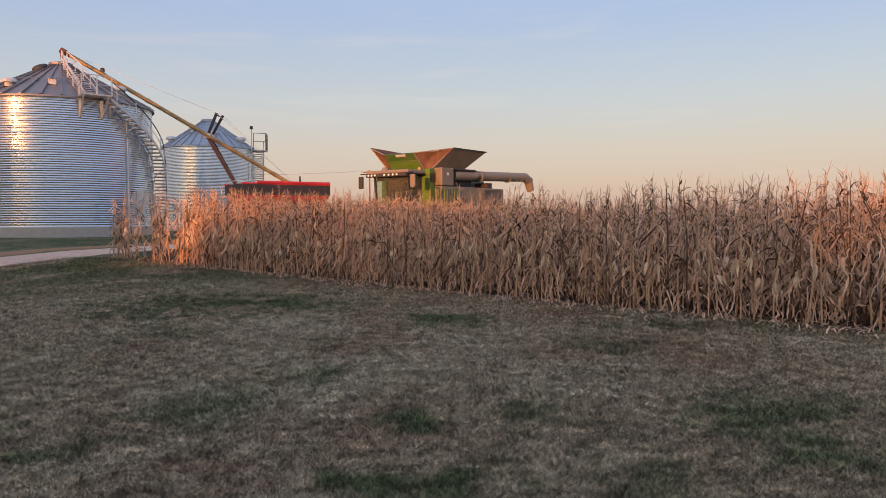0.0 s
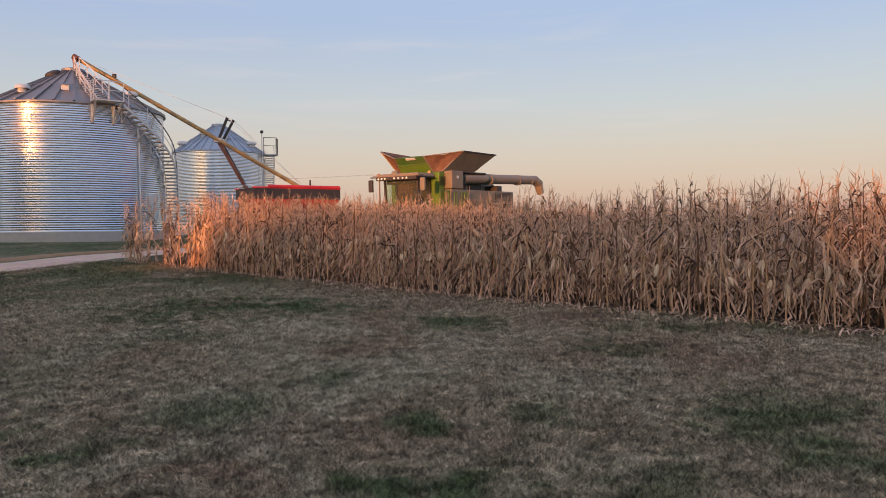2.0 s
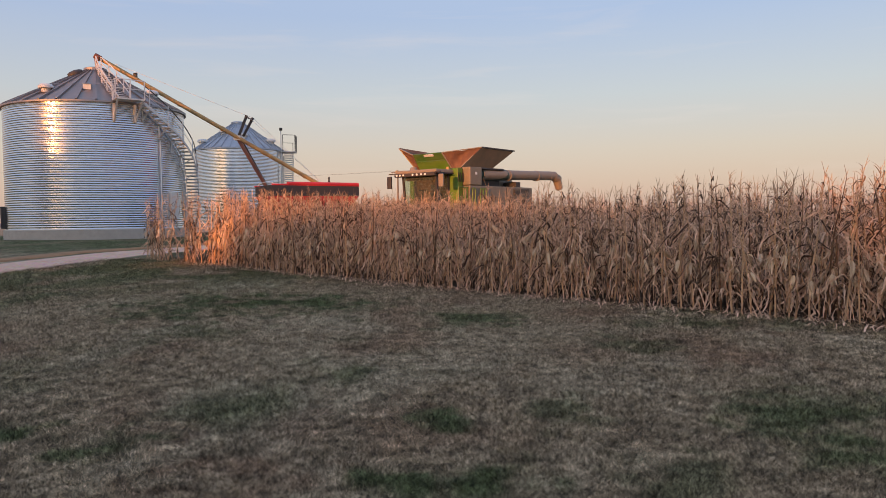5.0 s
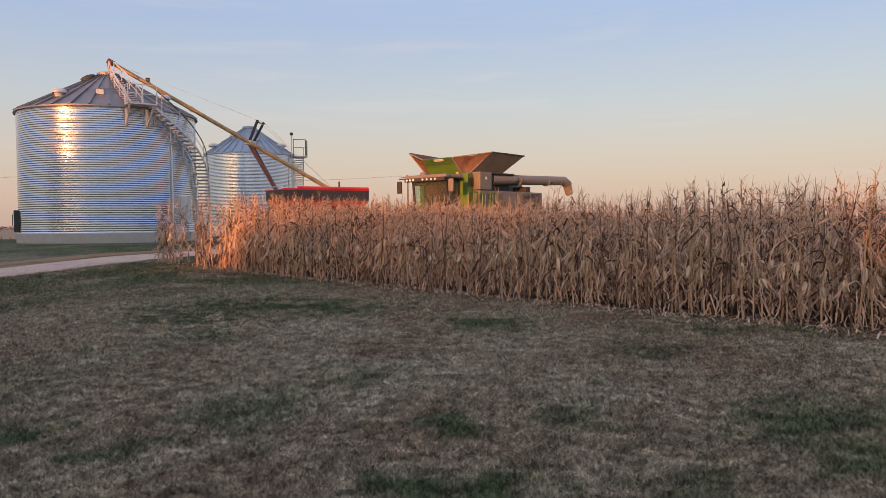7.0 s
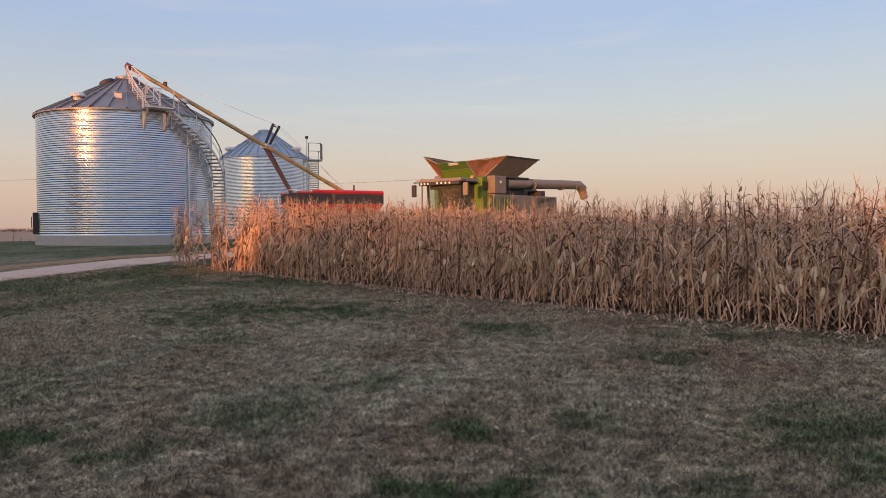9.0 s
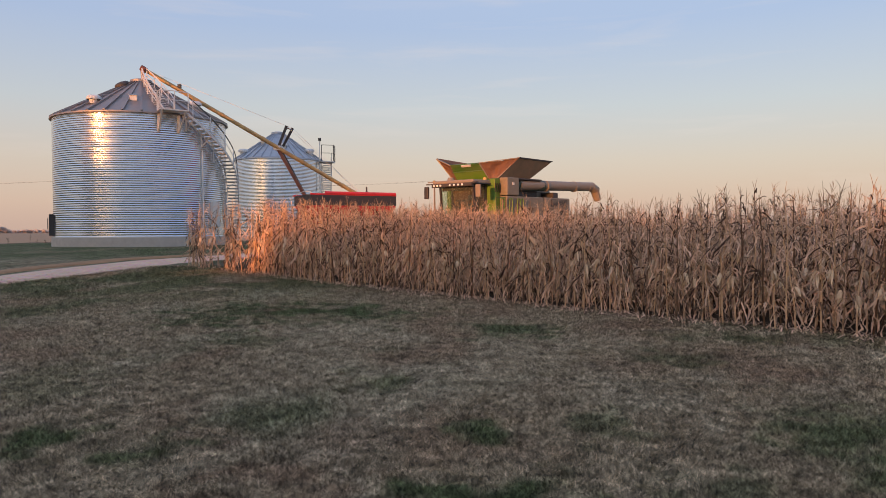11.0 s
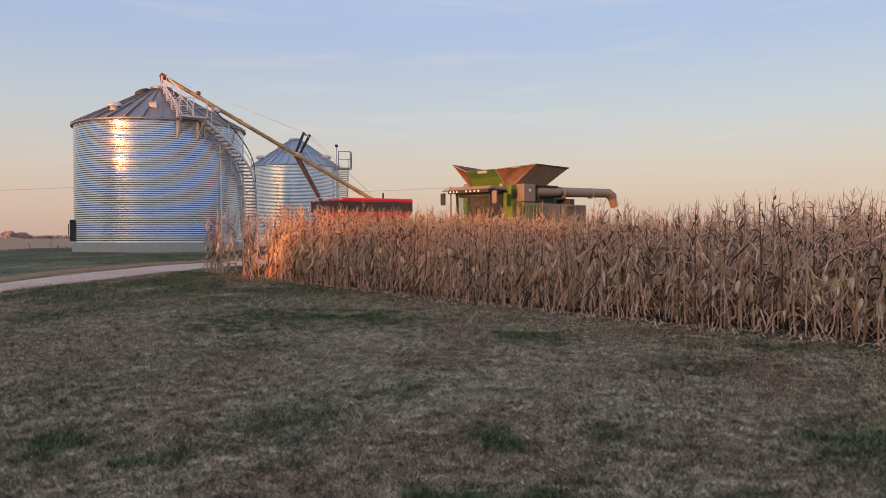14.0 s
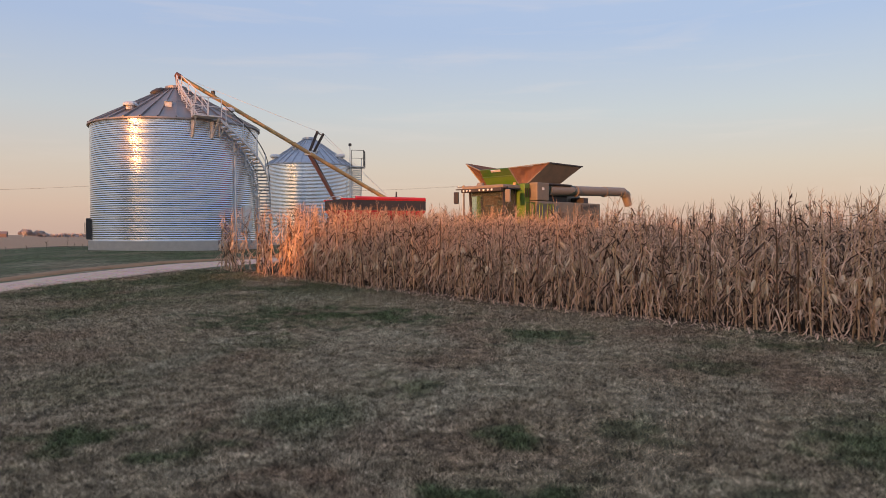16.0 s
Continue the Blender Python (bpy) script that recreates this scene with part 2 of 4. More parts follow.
M_WALL = material("house_siding", paint((0.5, 0.48, 0.45), 0.8, 0.3))
M_SHINGLE = material("asphalt_shingle", paint((0.09, 0.08, 0.08), 0.9, 0.4))
M_CROWN = material("tree_leaves", dry((0.05, 0.06, 0.02), (0.16, 0.13, 0.05), 3))
M_BARK = material("bark", paint((0.10, 0.08, 0.06), 0.9, 0.5))
M_FARWOOD = material("far_woods_haze", paint((0.52, 0.47, 0.46), 0.95, 0.4, (0.58, 0.50, 0.48)))
M_BARN = material("far_barn_red", paint((0.22, 0.16, 0.15), 0.9, 0.3))


# ---- mesh helpers ----
def mesh_object(name, verts, faces, mat, parent=None, smooth=False, label=""):
    me = bpy.data.meshes.new(name)
    me.from_pydata([tuple(v) for v in verts], [], faces)
    me.materials.append(mat)
    if smooth:
        me.shade_smooth()
    ob = new(name, me)
    ob.parent = parent
    if label:
        tagged(ob, label)
    return ob


def part(name, bm, mat, parent, label="", smooth=False):
    me = bpy.data.meshes.new(name)
    bm.to_mesh(me)
    bm.free()
    me.materials.append(mat)
    if smooth:
        me.shade_smooth()
    ob = new(name, me)
    ob.parent = parent
    if label:
        tagged(ob, label)
    return ob


def thing(name, m, label, category, group="", kind=""):
    ob = new(name)
    ob.empty_display_size = 0.2
    ob.matrix_world = m
    return tagged(ob, label, category, group, kind)


def box_into(bm, x0, x1, y0, y1, z0, z1, m=None, bevel=0.0):
    got = bmesh.ops.create_cube(bm, size=1.0)["verts"]
    t = Matrix.Translation(((x0 + x1) / 2, (y0 + y1) / 2, (z0 + z1) / 2)) @ Matrix.Diagonal((x1 - x0, y1 - y0, z1 - z0, 1))
    bmesh.ops.transform(bm, matrix=(m or Matrix()) @ t, verts=got)
    if bevel:
        edges = list({e for v in got for e in v.link_edges})
        bmesh.ops.bevel(bm, geom=edges, offset=bevel, segments=2, affect="EDGES", profile=0.6)


def box(x0, x1, y0, y1, z0, z1, m=None, bevel=0.0):
    bm = bmesh.new()
    box_into(bm, x0, x1, y0, y1, z0, z1, m, bevel)
    return bm


def rod_into(bm, a, b, r0, r1=None, sides=10):
    a, b = Vector(a), Vector(b)
    d = b - a
    m = Matrix.Translation((a + b) / 2) @ d.to_track_quat("Z", "Y").to_matrix().to_4x4()
    bmesh.ops.create_cone(bm, cap_ends=True, segments=sides, radius1=r0, radius2=r0 if r1 is None else r1, depth=d.length, matrix=m)


def rod(a, b, r0, r1=None, sides=10):
    bm = bmesh.new()
    rod_into(bm, a, b, r0, r1, sides)
    return bm


def beam_into(bm, a, b, w, h):
    a, b = Vector(a), Vector(b)
    d = b - a
    m = Matrix.Translation((a + b) / 2) @ d.to_track_quat("X", "Z").to_matrix().to_4x4()
    box_into(bm, -d.length / 2, d.length / 2, -w / 2, w / 2, -h / 2, h / 2, m)


def beam(a, b, w, h):
    bm = bmesh.new()
    beam_into(bm, a, b, w, h)
    return bm


def spin(profile, n, a0=0.0, a1=2 * math.pi):
    """A surface of revolution from (radius, height) pairs."""
    prof, closed = np.array(profile), abs(a1 - a0 - 2 * math.pi) < 1e-6
    k = n if closed else n + 1
    ang = a0 + (a1 - a0) * np.arange(k) / n
    verts = np.stack([np.outer(np.cos(ang), prof[:, 0]), np.outer(np.sin(ang), prof[:, 0]), np.tile(prof[:, 1], (k, 1))], -1).reshape(-1, 3)
    m = len(prof)
    faces = [(i * m + j, (i + 1) % k * m + j, (i + 1) % k * m + j + 1, i * m + j + 1) for i in range(n) for j in range(m - 1)]
    return verts.tolist(), faces


def plate(corners, thick):
    """A panel from its outline, given thickness along its normal."""
    c = [Vector(p) for p in corners]
    nrm = (c[1] - c[0]).cross(c[2] - c[0]).normalized() * thick
    n = len(c)
    verts = c + [p - nrm for p in c]
    faces = [tuple(range(n)), tuple(reversed(range(n, 2 * n)))] + [(i, i + n, (i + 1) % n + n, (i + 1) % n) for i in range(n)]
    bm = bmesh.new()
    vs = [bm.verts.new(v) for v in verts]
    for f in faces:
        bm.faces.new([vs[i] for i in f])
    bmesh.ops.recalc_face_normals(bm, faces=bm.faces)
    return bm


def sweep(pts, w, h):
    """One bar of rectangular section that follows a line of points."""
    pts = [Vector(p) for p in pts]
    verts, up_ = [], Vector((0, 0, 1))
    for i, p in enumerate(pts):
        d = pts[min(i + 1, len(pts) - 1)] - pts[max(i - 1, 0)]
        s = d.cross(up_).normalized() * w / 2
        u_ = up_ * h / 2
        verts += [p - s - u_, p + s - u_, p + s + u_, p - s + u_]
    faces = [(4 * i + j, 4 * i + (j + 1) % 4, 4 * i + 4 + (j + 1) % 4, 4 * i + 4 + j) for i in range(len(pts) - 1) for j in range(4)]
    faces += [(3, 2, 1, 0), tuple(len(verts) - 4 + j for j in range(4))]
    return verts, faces


def ease(a, b, v):
    f = np.clip((np.asarray(v, float) - a) / (b - a), 0, 1)
    return f * f * (3 - 2 * f)


def ground_z(x, y):
    """The lawn lies level, then rises gently to the bins."""
    x, y = np.asarray(x, float), np.asarray(y, float)
    d = np.hypot(x, y)
    az = np.degrees(np.arctan2(x, np.maximum(y, 0.1)))
    z = 0.68 * ease(20, 46, d) * ease(-8, 6, y) * (1 - ease(60, 110, d)) * (0.35 + 0.65 * ease(-42, -33.5, az)) * (1 - 0.65 * ease(-12, -3, az))
    z = z + 0.03 * np.sin(x * 0.35 + 1) * np.sin(y * 0.3) * (1 - ease(80, 150, d))
    return z


def polar(az, d):
    return d * math.sin(radians(az)), d * math.cos(radians(az))


# ---- the ground ----
def lattice(x, y, scale, seed):
    """Smooth random values over the plan, 0 to 1."""
    grid = np.random.default_rng(seed).uniform(0, 1, (128, 128))
    total, weight = 0.0, 0.0
    for octave in range(3):
        q = 2.0 ** octave
        gx_, gy_ = x * scale * q + 40.3 * octave, y * scale * q + 17.7 * octave
        i, j = np.floor(gx_).astype(int), np.floor(gy_).astype(int)
        fx, fy = gx_ - i, gy_ - j
        fx, fy = fx * fx * (3 - 2 * fx), fy * fy * (3 - 2 * fy)
        a0, a1, b0, b1 = i % 128, (i + 1) % 128, j % 128, (j + 1) % 128
        total = total + ((grid[a0, b0] * (1 - fx) + grid[a1, b0] * fx) * (1 - fy) + (grid[a0, b1] * (1 - fx) + grid[a1, b1] * fx) * fy) / q
        weight += 1 / q
    return total / weight


# patches in the lawn: x, y, half widths, strength
GREEN_PATCHES = [(-4.0, 13.9, 1.75, 1.4, 1.0), (0.0, 11.8, 0.63, 0.8, 0.9), (-9.3, 14.2, 0.8, 2.6, 0.7), (-4.2, 10.3, 0.6, 0.7, 0.6), (-3.6, 5.4, 0.26, 0.44, 1.0),
                 (-2.8, 5.0, 0.34, 0.36, 0.9), (-4.7, 7.8, 0.63, 1.2, 0.35), (-1.3, 7.3, 0.35, 0.45, 0.7), (-0.2, 5.7, 0.16, 0.22, 1.0), (0.7, 6.0, 0.28, 0.4, 0.6),
                 (2.9, 6.2, 0.5, 0.5, 0.6), (2.5, 5.2, 0.42, 0.7, 0.9), (-0.2, 4.4, 0.58, 0.3, 1.0), (3.2, 11.1, 0.6, 0.6, 0.7), (1.9, 9.0, 0.5, 0.6, 0.6), (1.3, 4.5, 0.38, 0.36, 0.6)]
RUSSET_PATCHES = [(-5.9, 22.1, 2.3, 1.6, 0.9), (1.9, 12.3, 0.64, 1.0, 0.8), (2.8, 8.5, 0.7, 0.66, 0.8), (-2.4, 5.5, 0.66, 0.66, 0.6), (-0.4, 5.5, 0.5, 0.76, 0.5), (-1.2, 4.5, 0.7, 0.4, 0.8), (4.4, 10.7, 1.2, 0.8, 0.7)]
PALE_PATCHES = [(-5.9, 18.1, 1.0, 1.2, 1.0), (-2.6, 11.6, 1.2, 1.0, 0.8), (0.4, 9.7, 1.5, 1.4, 0.6), (1.1, 7.1, 0.75, 1.0, 0.6), (-0.6, 8.4, 0.8, 0.9, 0.7), (-6.9, 14.1, 0.9, 1.3, 0.6)]


def lawn_kind(x, y):
    """How green, russet and pale the lawn is at each place."""
    x, y = np.asarray(x, float), np.asarray(y, float)
    ragged = lattice(x, y, 1.7, 3) - 0.5
    torn = lattice(x, y, 5.5, 4) - 0.5
    broad = lattice(x * 0.9, y * 0.55, 0.55, 5)
    out = []
    for patches, floor_, seed in ((GREEN_PATCHES, (0.60, 0.84, 0.7), 11), (RUSSET_PATCHES, (0.52, 0.80, 0.6), 12), (PALE_PATCHES, (0.50, 0.72, 0.8), 13)):
        n_ = 0.6 * lattice(x, y * 0.7, 0.9, seed) + 0.4 * broad if seed != 12 else lattice(x, y * 0.7, 0.8, seed)
        f = floor_[2] * ease(floor_[0], floor_[1], n_)
        for px, py, rx, ry, strength in patches:
            d = np.hypot((x - px) / rx, (y - py) / ry) + 2.6 * ragged + 2.4 * torn
            f = np.maximum(f, 0.95 * strength * ease(1.5, 0.2, d))
        if seed == 11:
            # greener towards the driveway and the bins
            f = np.maximum(f, 0.75 * ease(0.38, 0.62, n_) * ease(13, 24, np.hypot(x, y)) * ease(2, -7, x))
            f = np.maximum(f, (0.5 + 0.42 * ease(0.35, 0.6, n_)) * ease(25, 31, y) * ease(-5, -9, x) * ease(70, 60, y))
        if seed == 12:
            # trodden soil and litter where the field begins
            f = np.maximum(f, 0.75 * ease(0.35, 0.6, n_) * ease(14.0, 15.8, x + y) * ease(14, 19, y))
        out.append(f)
    return np.stack([*out, np.ones_like(out[0])], -1)


def give_kind(ob, kinds_):
    layer = ob.data.attributes.new("kind", "FLOAT_COLOR", "POINT")
    layer.data.foreach_set("color", kinds_.astype(np.float32).ravel())


far_axis = np.geomspace(62, 4000, 22)
axis_x = np.concatenate([-far_axis[::-1], np.linspace(-60, -18, 43), np.linspace(-17.7, 12, 100), np.linspace(13, 60, 48), far_axis])
axis_y = np.concatenate([-far_axis[::-1], np.linspace(-60, 2, 63), np.linspace(2.3, 26, 80), np.linspace(27, 60, 34), far_axis])
gx, gy = np.meshgrid(axis_x, axis_y)
gv = np.stack([gx.ravel(), gy.ravel(), ground_z(gx, gy).ravel()], -1)
k = len(axis_x)
gf = [(i * k + j, i * k + j + 1, (i + 1) * k + j + 1, (i + 1) * k + j) for i in range(len(axis_y) - 1) for j in range(k - 1)]
ground = tagged(mesh_object("ground", gv.tolist(), gf, M_GROUND, smooth=True), "mown dormant lawn running out to cut stubble fields", "ground", kind="structure")
give_kind(ground, lawn_kind(gx.ravel(), gy.ravel()))


def strip(name, line, width, lift, mat, label, category, edge=0.0):
    """A ribbon that follows the ground along a line of (x, y) points."""
    pts = np.array(line, float)
    t = np.linspace(0, len(pts) - 1, 90)
    c = np.stack([np.interp(t, range(len(pts)), pts[:, i]) for i in (0, 1)], -1)
    tan = np.gradient(c, axis=0)
    tan /= np.linalg.norm(tan, axis=1)[:, None]
    nrm = np.stack([-tan[:, 1], tan[:, 0]], -1)
    verts, cols = [], 9
    for i in range(len(c)):
        for j in range(cols):
            o = (j / (cols - 1) - 0.5) * width
            if j in (0, cols - 1):
                o += edge * noise.noise((i * 0.6, j, 1.7))
            x, y = c[i] + nrm[i] * o
            crown = lift * (1 - (2 * j / (cols - 1) - 1) ** 2) + (0.004 if 0 < j < cols - 1 else -0.05)
            verts.append((x, y, float(ground_z(x, y)) + crown))
    faces = [(i * cols + j, i * cols + j + 1, (i + 1) * cols + j + 1, (i + 1) * cols + j) for i in range(len(c) - 1) for j in range(cols - 1)]
    return tagged(mesh_object(name, verts, faces, mat, smooth=True), label, category, kind="structure")


driveway = strip("driveway", [(-19, -6), (-17.6, 8), (-15.8, 20), (-14.2, 29), (-10, 37), (-2, 45), (8, 52)], 2.7, 0.05, M_GRAVEL,
                 "pale pinkish gravel driveway between lawn and bins", "driveway", 0.3)
verge = strip("verge", [(-21.2, -6), (-19.7, 8), (-17.9, 20.4), (-16.2, 29.6), (-11.8, 38), (-3.7, 46.3), (6.3, 53.5)], 1.2, 0.06, M_SOIL,
              "bare brown soil verge beside the gravel driveway", "verge", 0.35)
far_track = strip("field_edge", [(-90, 58), (-60, 60), (-32, 62), (-5, 66), (40, 74)], 2.4, 0.05, M_WOOD,
                  "dark weedy verge where the yard meets the field", "verge", 1.2)


# ---- the grain bins ----
def grain_bin(m, r, wall_h, base_h, roof_rise, sheets, label, vents, roof_mat, wave=0.0078):
    b = thing("grain_bin", m, label, "grain bin", "grain bins")
    # foundation ring
    v, f = spin([(r - 0.6, 0), (r + 0.12, 0), (r + 0.12, base_h - 0.04), (r + 0.08, base_h), (r - 0.6, base_h)], 72)
    v = [(x, y, z - (0.6 if z == 0 else 0)) for x, y, z in v]
    mesh_object("foundation", v, f, M_CONC, b, label="poured concrete foundation ring")
    # corrugated wall, ring by ring
    ring_h, pitch = wall_h / sheets, 0.12
    for i in range(sheets):
        z0 = base_h + i * ring_h
        n = max(4, round(ring_h / pitch))
        zz = np.linspace(0, ring_h, n * 6 + 1)
        rr = r + wave * np.cos(zz / ring_h * n * 2 * math.pi) + 0.003 * (i % 2)
        v, f = spin(np.stack([rr, zz + z0], -1), 120)
        mesh_object("wall_ring", v, f, M_GALV, b, smooth=True)
    top = base_h + wall_h
    # roof of ribbed sector panels
    n, r0, over = 32, 0.45, 0.14
    drop = over * roof_rise / (r - r0)
    half = math.pi / n
    for i in range(n):
        a = 2 * math.pi * (i + 0.5) / n
        prof = []
        for rad, z in ((r + over, top - drop), (r0, top + roof_rise)):
            for s, dz in ((-1, 0.13), (-0.90, 0.13), (-0.89, 0.0), (0.89, 0.0), (0.90, 0.13), (1, 0.13)):
                prof.append((rad * math.cos(s * half), rad * math.sin(s * half), z + dz * (1 if rad > 1 else 0.5)))
        v = [(*p,) for p in prof] + [(x, y, z - 0.03) for x, y, z in prof]
        f = [(j, j + 1, j + 7, j + 6) for j in range(5)] + [(j + 12, j + 18, j + 19, j + 13) for j in range(5)] + [(j, j + 12, j + 13, j + 1) for j in range(5)]
        if i == 0:
            p = mesh_object("roof_panel", v, f, roof_mat, b)
            panel = p.data
        else:
            p = new("roof_panel", panel)
            p.parent = b
        p.matrix_local = pose(0, 0, 0, 0, 0, math.degrees(a))
    # eave trim and roof stiffening rings
    v, f = spin([(r + over, top - drop + 0.06), (r + over + 0.01, top - drop - 0.03), (r + 0.01, top - drop - 0.05)], 90)
    mesh_object("eave", v, f, roof_mat, b)
    for q in (0.42,):
        rad = r * (1 - q) + r0 * q
        z = top + roof_rise * q
        v, f = spin([(rad - 0.02, z + 0.13), (rad, z + 0.15), (rad + 0.02, z + 0.13)], 60)
        mesh_object("roof_ring", v, f, roof_mat, b)
    z = top + roof_rise
    v, f = spin([(r0 + 0.22, z - 0.12), (r0 + 0.2, z + 0.06), (r0 + 0.02, z + 0.12), (0.02, z + 0.14)], 24)
    mesh_object("roof_cap", v, f, roof_mat, b, label="low steel fill cap at the peak")
    # gooseneck roof vents
    for az, q, s in vents:
        rad, a = r * (1 - q) + r0 * q, radians(az)
        c = (rad * math.cos(a), rad * math.sin(a), top + roof_rise * q)
        if s < 0.85:
            # a plain box vent with a sloping lid
            vent = part("roof_vent", box(-0.14, 0.2, -0.2, 0.2, -0.1, 0.24, pose(*c, 0, 0, az), 0.02), M_STEEL, b)
            part("lid", box(-0.18, 0.24, -0.23, 0.23, 0.24, 0.28, pose(*c, 0, 0, az) @ pose(0, 0, 0, 0, 8, 0), 0.015), M_GALV, vent)
            continue
        bm = rod((c[0], c[1], c[2] - 0.1), (c[0], c[1], c[2] + 0.2 * s), 0.26 * s, None, 16)
        vent = part("roof_vent", bm, M_STEEL, b)
        v, f = spin([(0.40 * s, 0.12 * s), (0.42 * s, 0.24 * s), (0.30 * s, 0.36 * s), (0.01, 0.4 * s)], 16)
        hood = mesh_object("hood", v, f, M_STEEL, vent, True)
        hood.location = c
    return b


def tread_stair(b, r, base_h, z_top, marks, width=0.62):
    """A stair that winds down the wall. marks: (angle, height) pairs from top to bottom."""
    stair = new("stair")
    stair.parent = b
    tagged(stair, "galvanised stair winding round the wall")
    zs = np.array([m[1] for m in marks])
    an = np.radians([m[0] for m in marks])
    steps = int((zs[0] - zs[-1]) / 0.2)

    def at(z, off=0.0):
        a = np.interp(-z, -zs, an)
        return Vector(((r + off) * math.cos(a), (r + off) * math.sin(a), z)), a

    for i in range(steps + 1):
        z = zs[0] - 0.2 * i
        c, a = at(z, 0.12 + width / 2)
        m = Matrix.Translation(c) @ Matrix.Rotation(a, 4, "Z")
        bm = box(-width / 2, width / 2, -0.15, 0.15, -0.045, 0.0, m)
        box_into(bm, -width / 2, width / 2, 0.13, 0.15, -0.08, -0.045, m)
        part("tread", bm, M_STEEL, stair)
    for off, name in ((0.10, "stringer"), (0.14 + width, "stringer")):
        mesh_object(name, *sweep([at(zs[0] - 0.2 * i, off)[0] - Vector((0, 0, 0.06)) for i in range(steps + 1)], 0.03, 0.17), M_STEEL, stair)
    for lift, mat, name, rad in ((0.95, M_DARK, "handrail", 0.024), (0.5, M_STEEL, "mid_rail", 0.014)):
        mesh_object(name, *sweep([at(zs[0] - 0.2 * i, 0.14 + width)[0] + Vector((0, 0, lift)) for i in range(steps + 1)], rad * 2, rad * 2), mat, stair)
    for i in range(1, steps, 4):
        p, a = at(zs[0] - 0.2 * i, 0.16 + width)
        part("rail_post", beam(p - Vector((0, 0, 0.1)), p + Vector((0, 0, 0.98)), 0.05, 0.05), M_STEEL, stair)
        bm = bmesh.new()
        hang, _ = at(zs[0] - 0.2 * i, 0.02)
        beam_into(bm, hang - Vector((0, 0, 0.75)), hang - Vector((0, 0, 0.05)), 0.08, 0.06)
        beam_into(bm, hang - Vector((0, 0, 0.75)), p - Vector((0, 0, 0.16)), 0.05, 0.05)
        part("bracket", bm, M_STEEL, stair)
    return stair


def rail_run(parent, pts, name="guard_rail", post=1.1, mat=None, gap=0.5):
    bm = bmesh.new()
    pts = [Vector(p) for p in pts]
    for a, b in zip(pts, pts[1:]):
        beam_into(bm, a + Vector((0, 0, post)), b + Vector((0, 0, post)), 0.045, 0.045)
        part("mid_rail", beam(a + Vector((0, 0, post / 2)), b + Vector((0, 0, post / 2)), 0.04, 0.04), mat or M_STEEL, parent)
        n = max(1, round((b - a).length / gap))
        for i in range(n + (b == pts[-1])):
            p = a.lerp(b, i / n)
            part("rail_post", beam(p, p + Vector((0, 0, post)), 0.06, 0.06), mat or M_STEEL, parent)
    return part(name, bm, mat or M_STEEL, parent)


BIN_AZ, BIN_D, BIN_R = -27.13, 50.0, 5.01
bx, by = polar(BIN_AZ, BIN_D)
BASE = 0.72                     # foot of the foundation
TO_CAM = math.degrees(math.atan2(-by, -bx))
FOUND, WALL = 0.55, 7.08
# local angles: 0 points at the lawn where the camera stands, positive to the right as seen from there
big = grain_bin(pose(bx, by, BASE, 0, 0, TO_CAM), BIN_R, WALL, FOUND, 2.55, 7,
                "large corrugated galvanised grain bin with a grey conical roof",
                [(-43, 0.28, 1.0), (-7, 0.34, 0.8), (62, 0.34, 1.0), (118, 0.34, 1.0), (-110, 0.3, 1.0), (175, 0.3, 1.0)], M_ROOF)
EAVE = FOUND + WALL
tread_stair(big, BIN_R, FOUND, EAVE, [(25, EAVE - 0.05), (45, EAVE - 1.35), (70, EAVE - 2.95), (82, EAVE - 4.6), (87, EAVE - 6.0), (90, 0.3)])


def on_bin(r, ang, z):
    a = radians(ang)
    return Vector((r * math.cos(a), r * math.sin(a), z))


# platform at the eave with its guard rail, and a roof ladder up to the peak
DECK = EAVE + 0.08
deck = part("platform", plate([on_bin(BIN_R + 0.1, 9, DECK), on_bin(BIN_R + 1.05, 9, DECK), on_bin(BIN_R + 1.05, 24, DECK), on_bin(BIN_R + 0.1, 24, DECK)], 0.08), M_STEEL, big)
rail_run(deck, [on_bin(BIN_R + 0.15, 9, DECK), on_bin(BIN_R + 1.02, 9, DECK), on_bin(BIN_R + 1.02, 16.5, DECK), on_bin(BIN_R + 1.02, 24, DECK)], gap=0.75, post=1.0)
for ang in (10, 23):
    bm = bmesh.new()
    beam_into(bm, on_bin(BIN_R + 0.05, ang, DECK - 1.2), on_bin(BIN_R + 0.05, ang, DECK - 0.09), 0.12, 0.08)
    beam_into(bm, on_bin(BIN_R + 0.05, ang, DECK - 1.2), on_bin(BIN_R + 0.95, ang, DECK - 0.09), 0.09, 0.07)
    part("bracket", bm, M_STEEL, deck)


def roof_point(q, ang, lift=0.0):
    return on_bin(BIN_R * (1 - q) + 0.45 * q, ang, EAVE + 2.55 * q + lift)


ladder = part("roof_ladder", beam(roof_point(-0.02, 14, 0.12), roof_point(0.95, 18, 0.12), 0.05, 0.1), M_STEEL, big)
for side in (-1, 1):
    pts = [roof_point(q, 15 + side * (5 + 7 * q), 0.1) for q in (0.0, 0.24, 0.48, 0.72, 0.94)]
    rail_run(ladder, pts, "ladder_rail", 0.75, gap=1.3)
for i in range(16):
    q = 0.02 + i * 0.058
    part("rung", beam(roof_point(q, 15 - 5 - 7 * q, 0.14), roof_point(q, 15 + 5 + 7 * q, 0.14), 0.09, 0.03), M_STEEL, ladder)
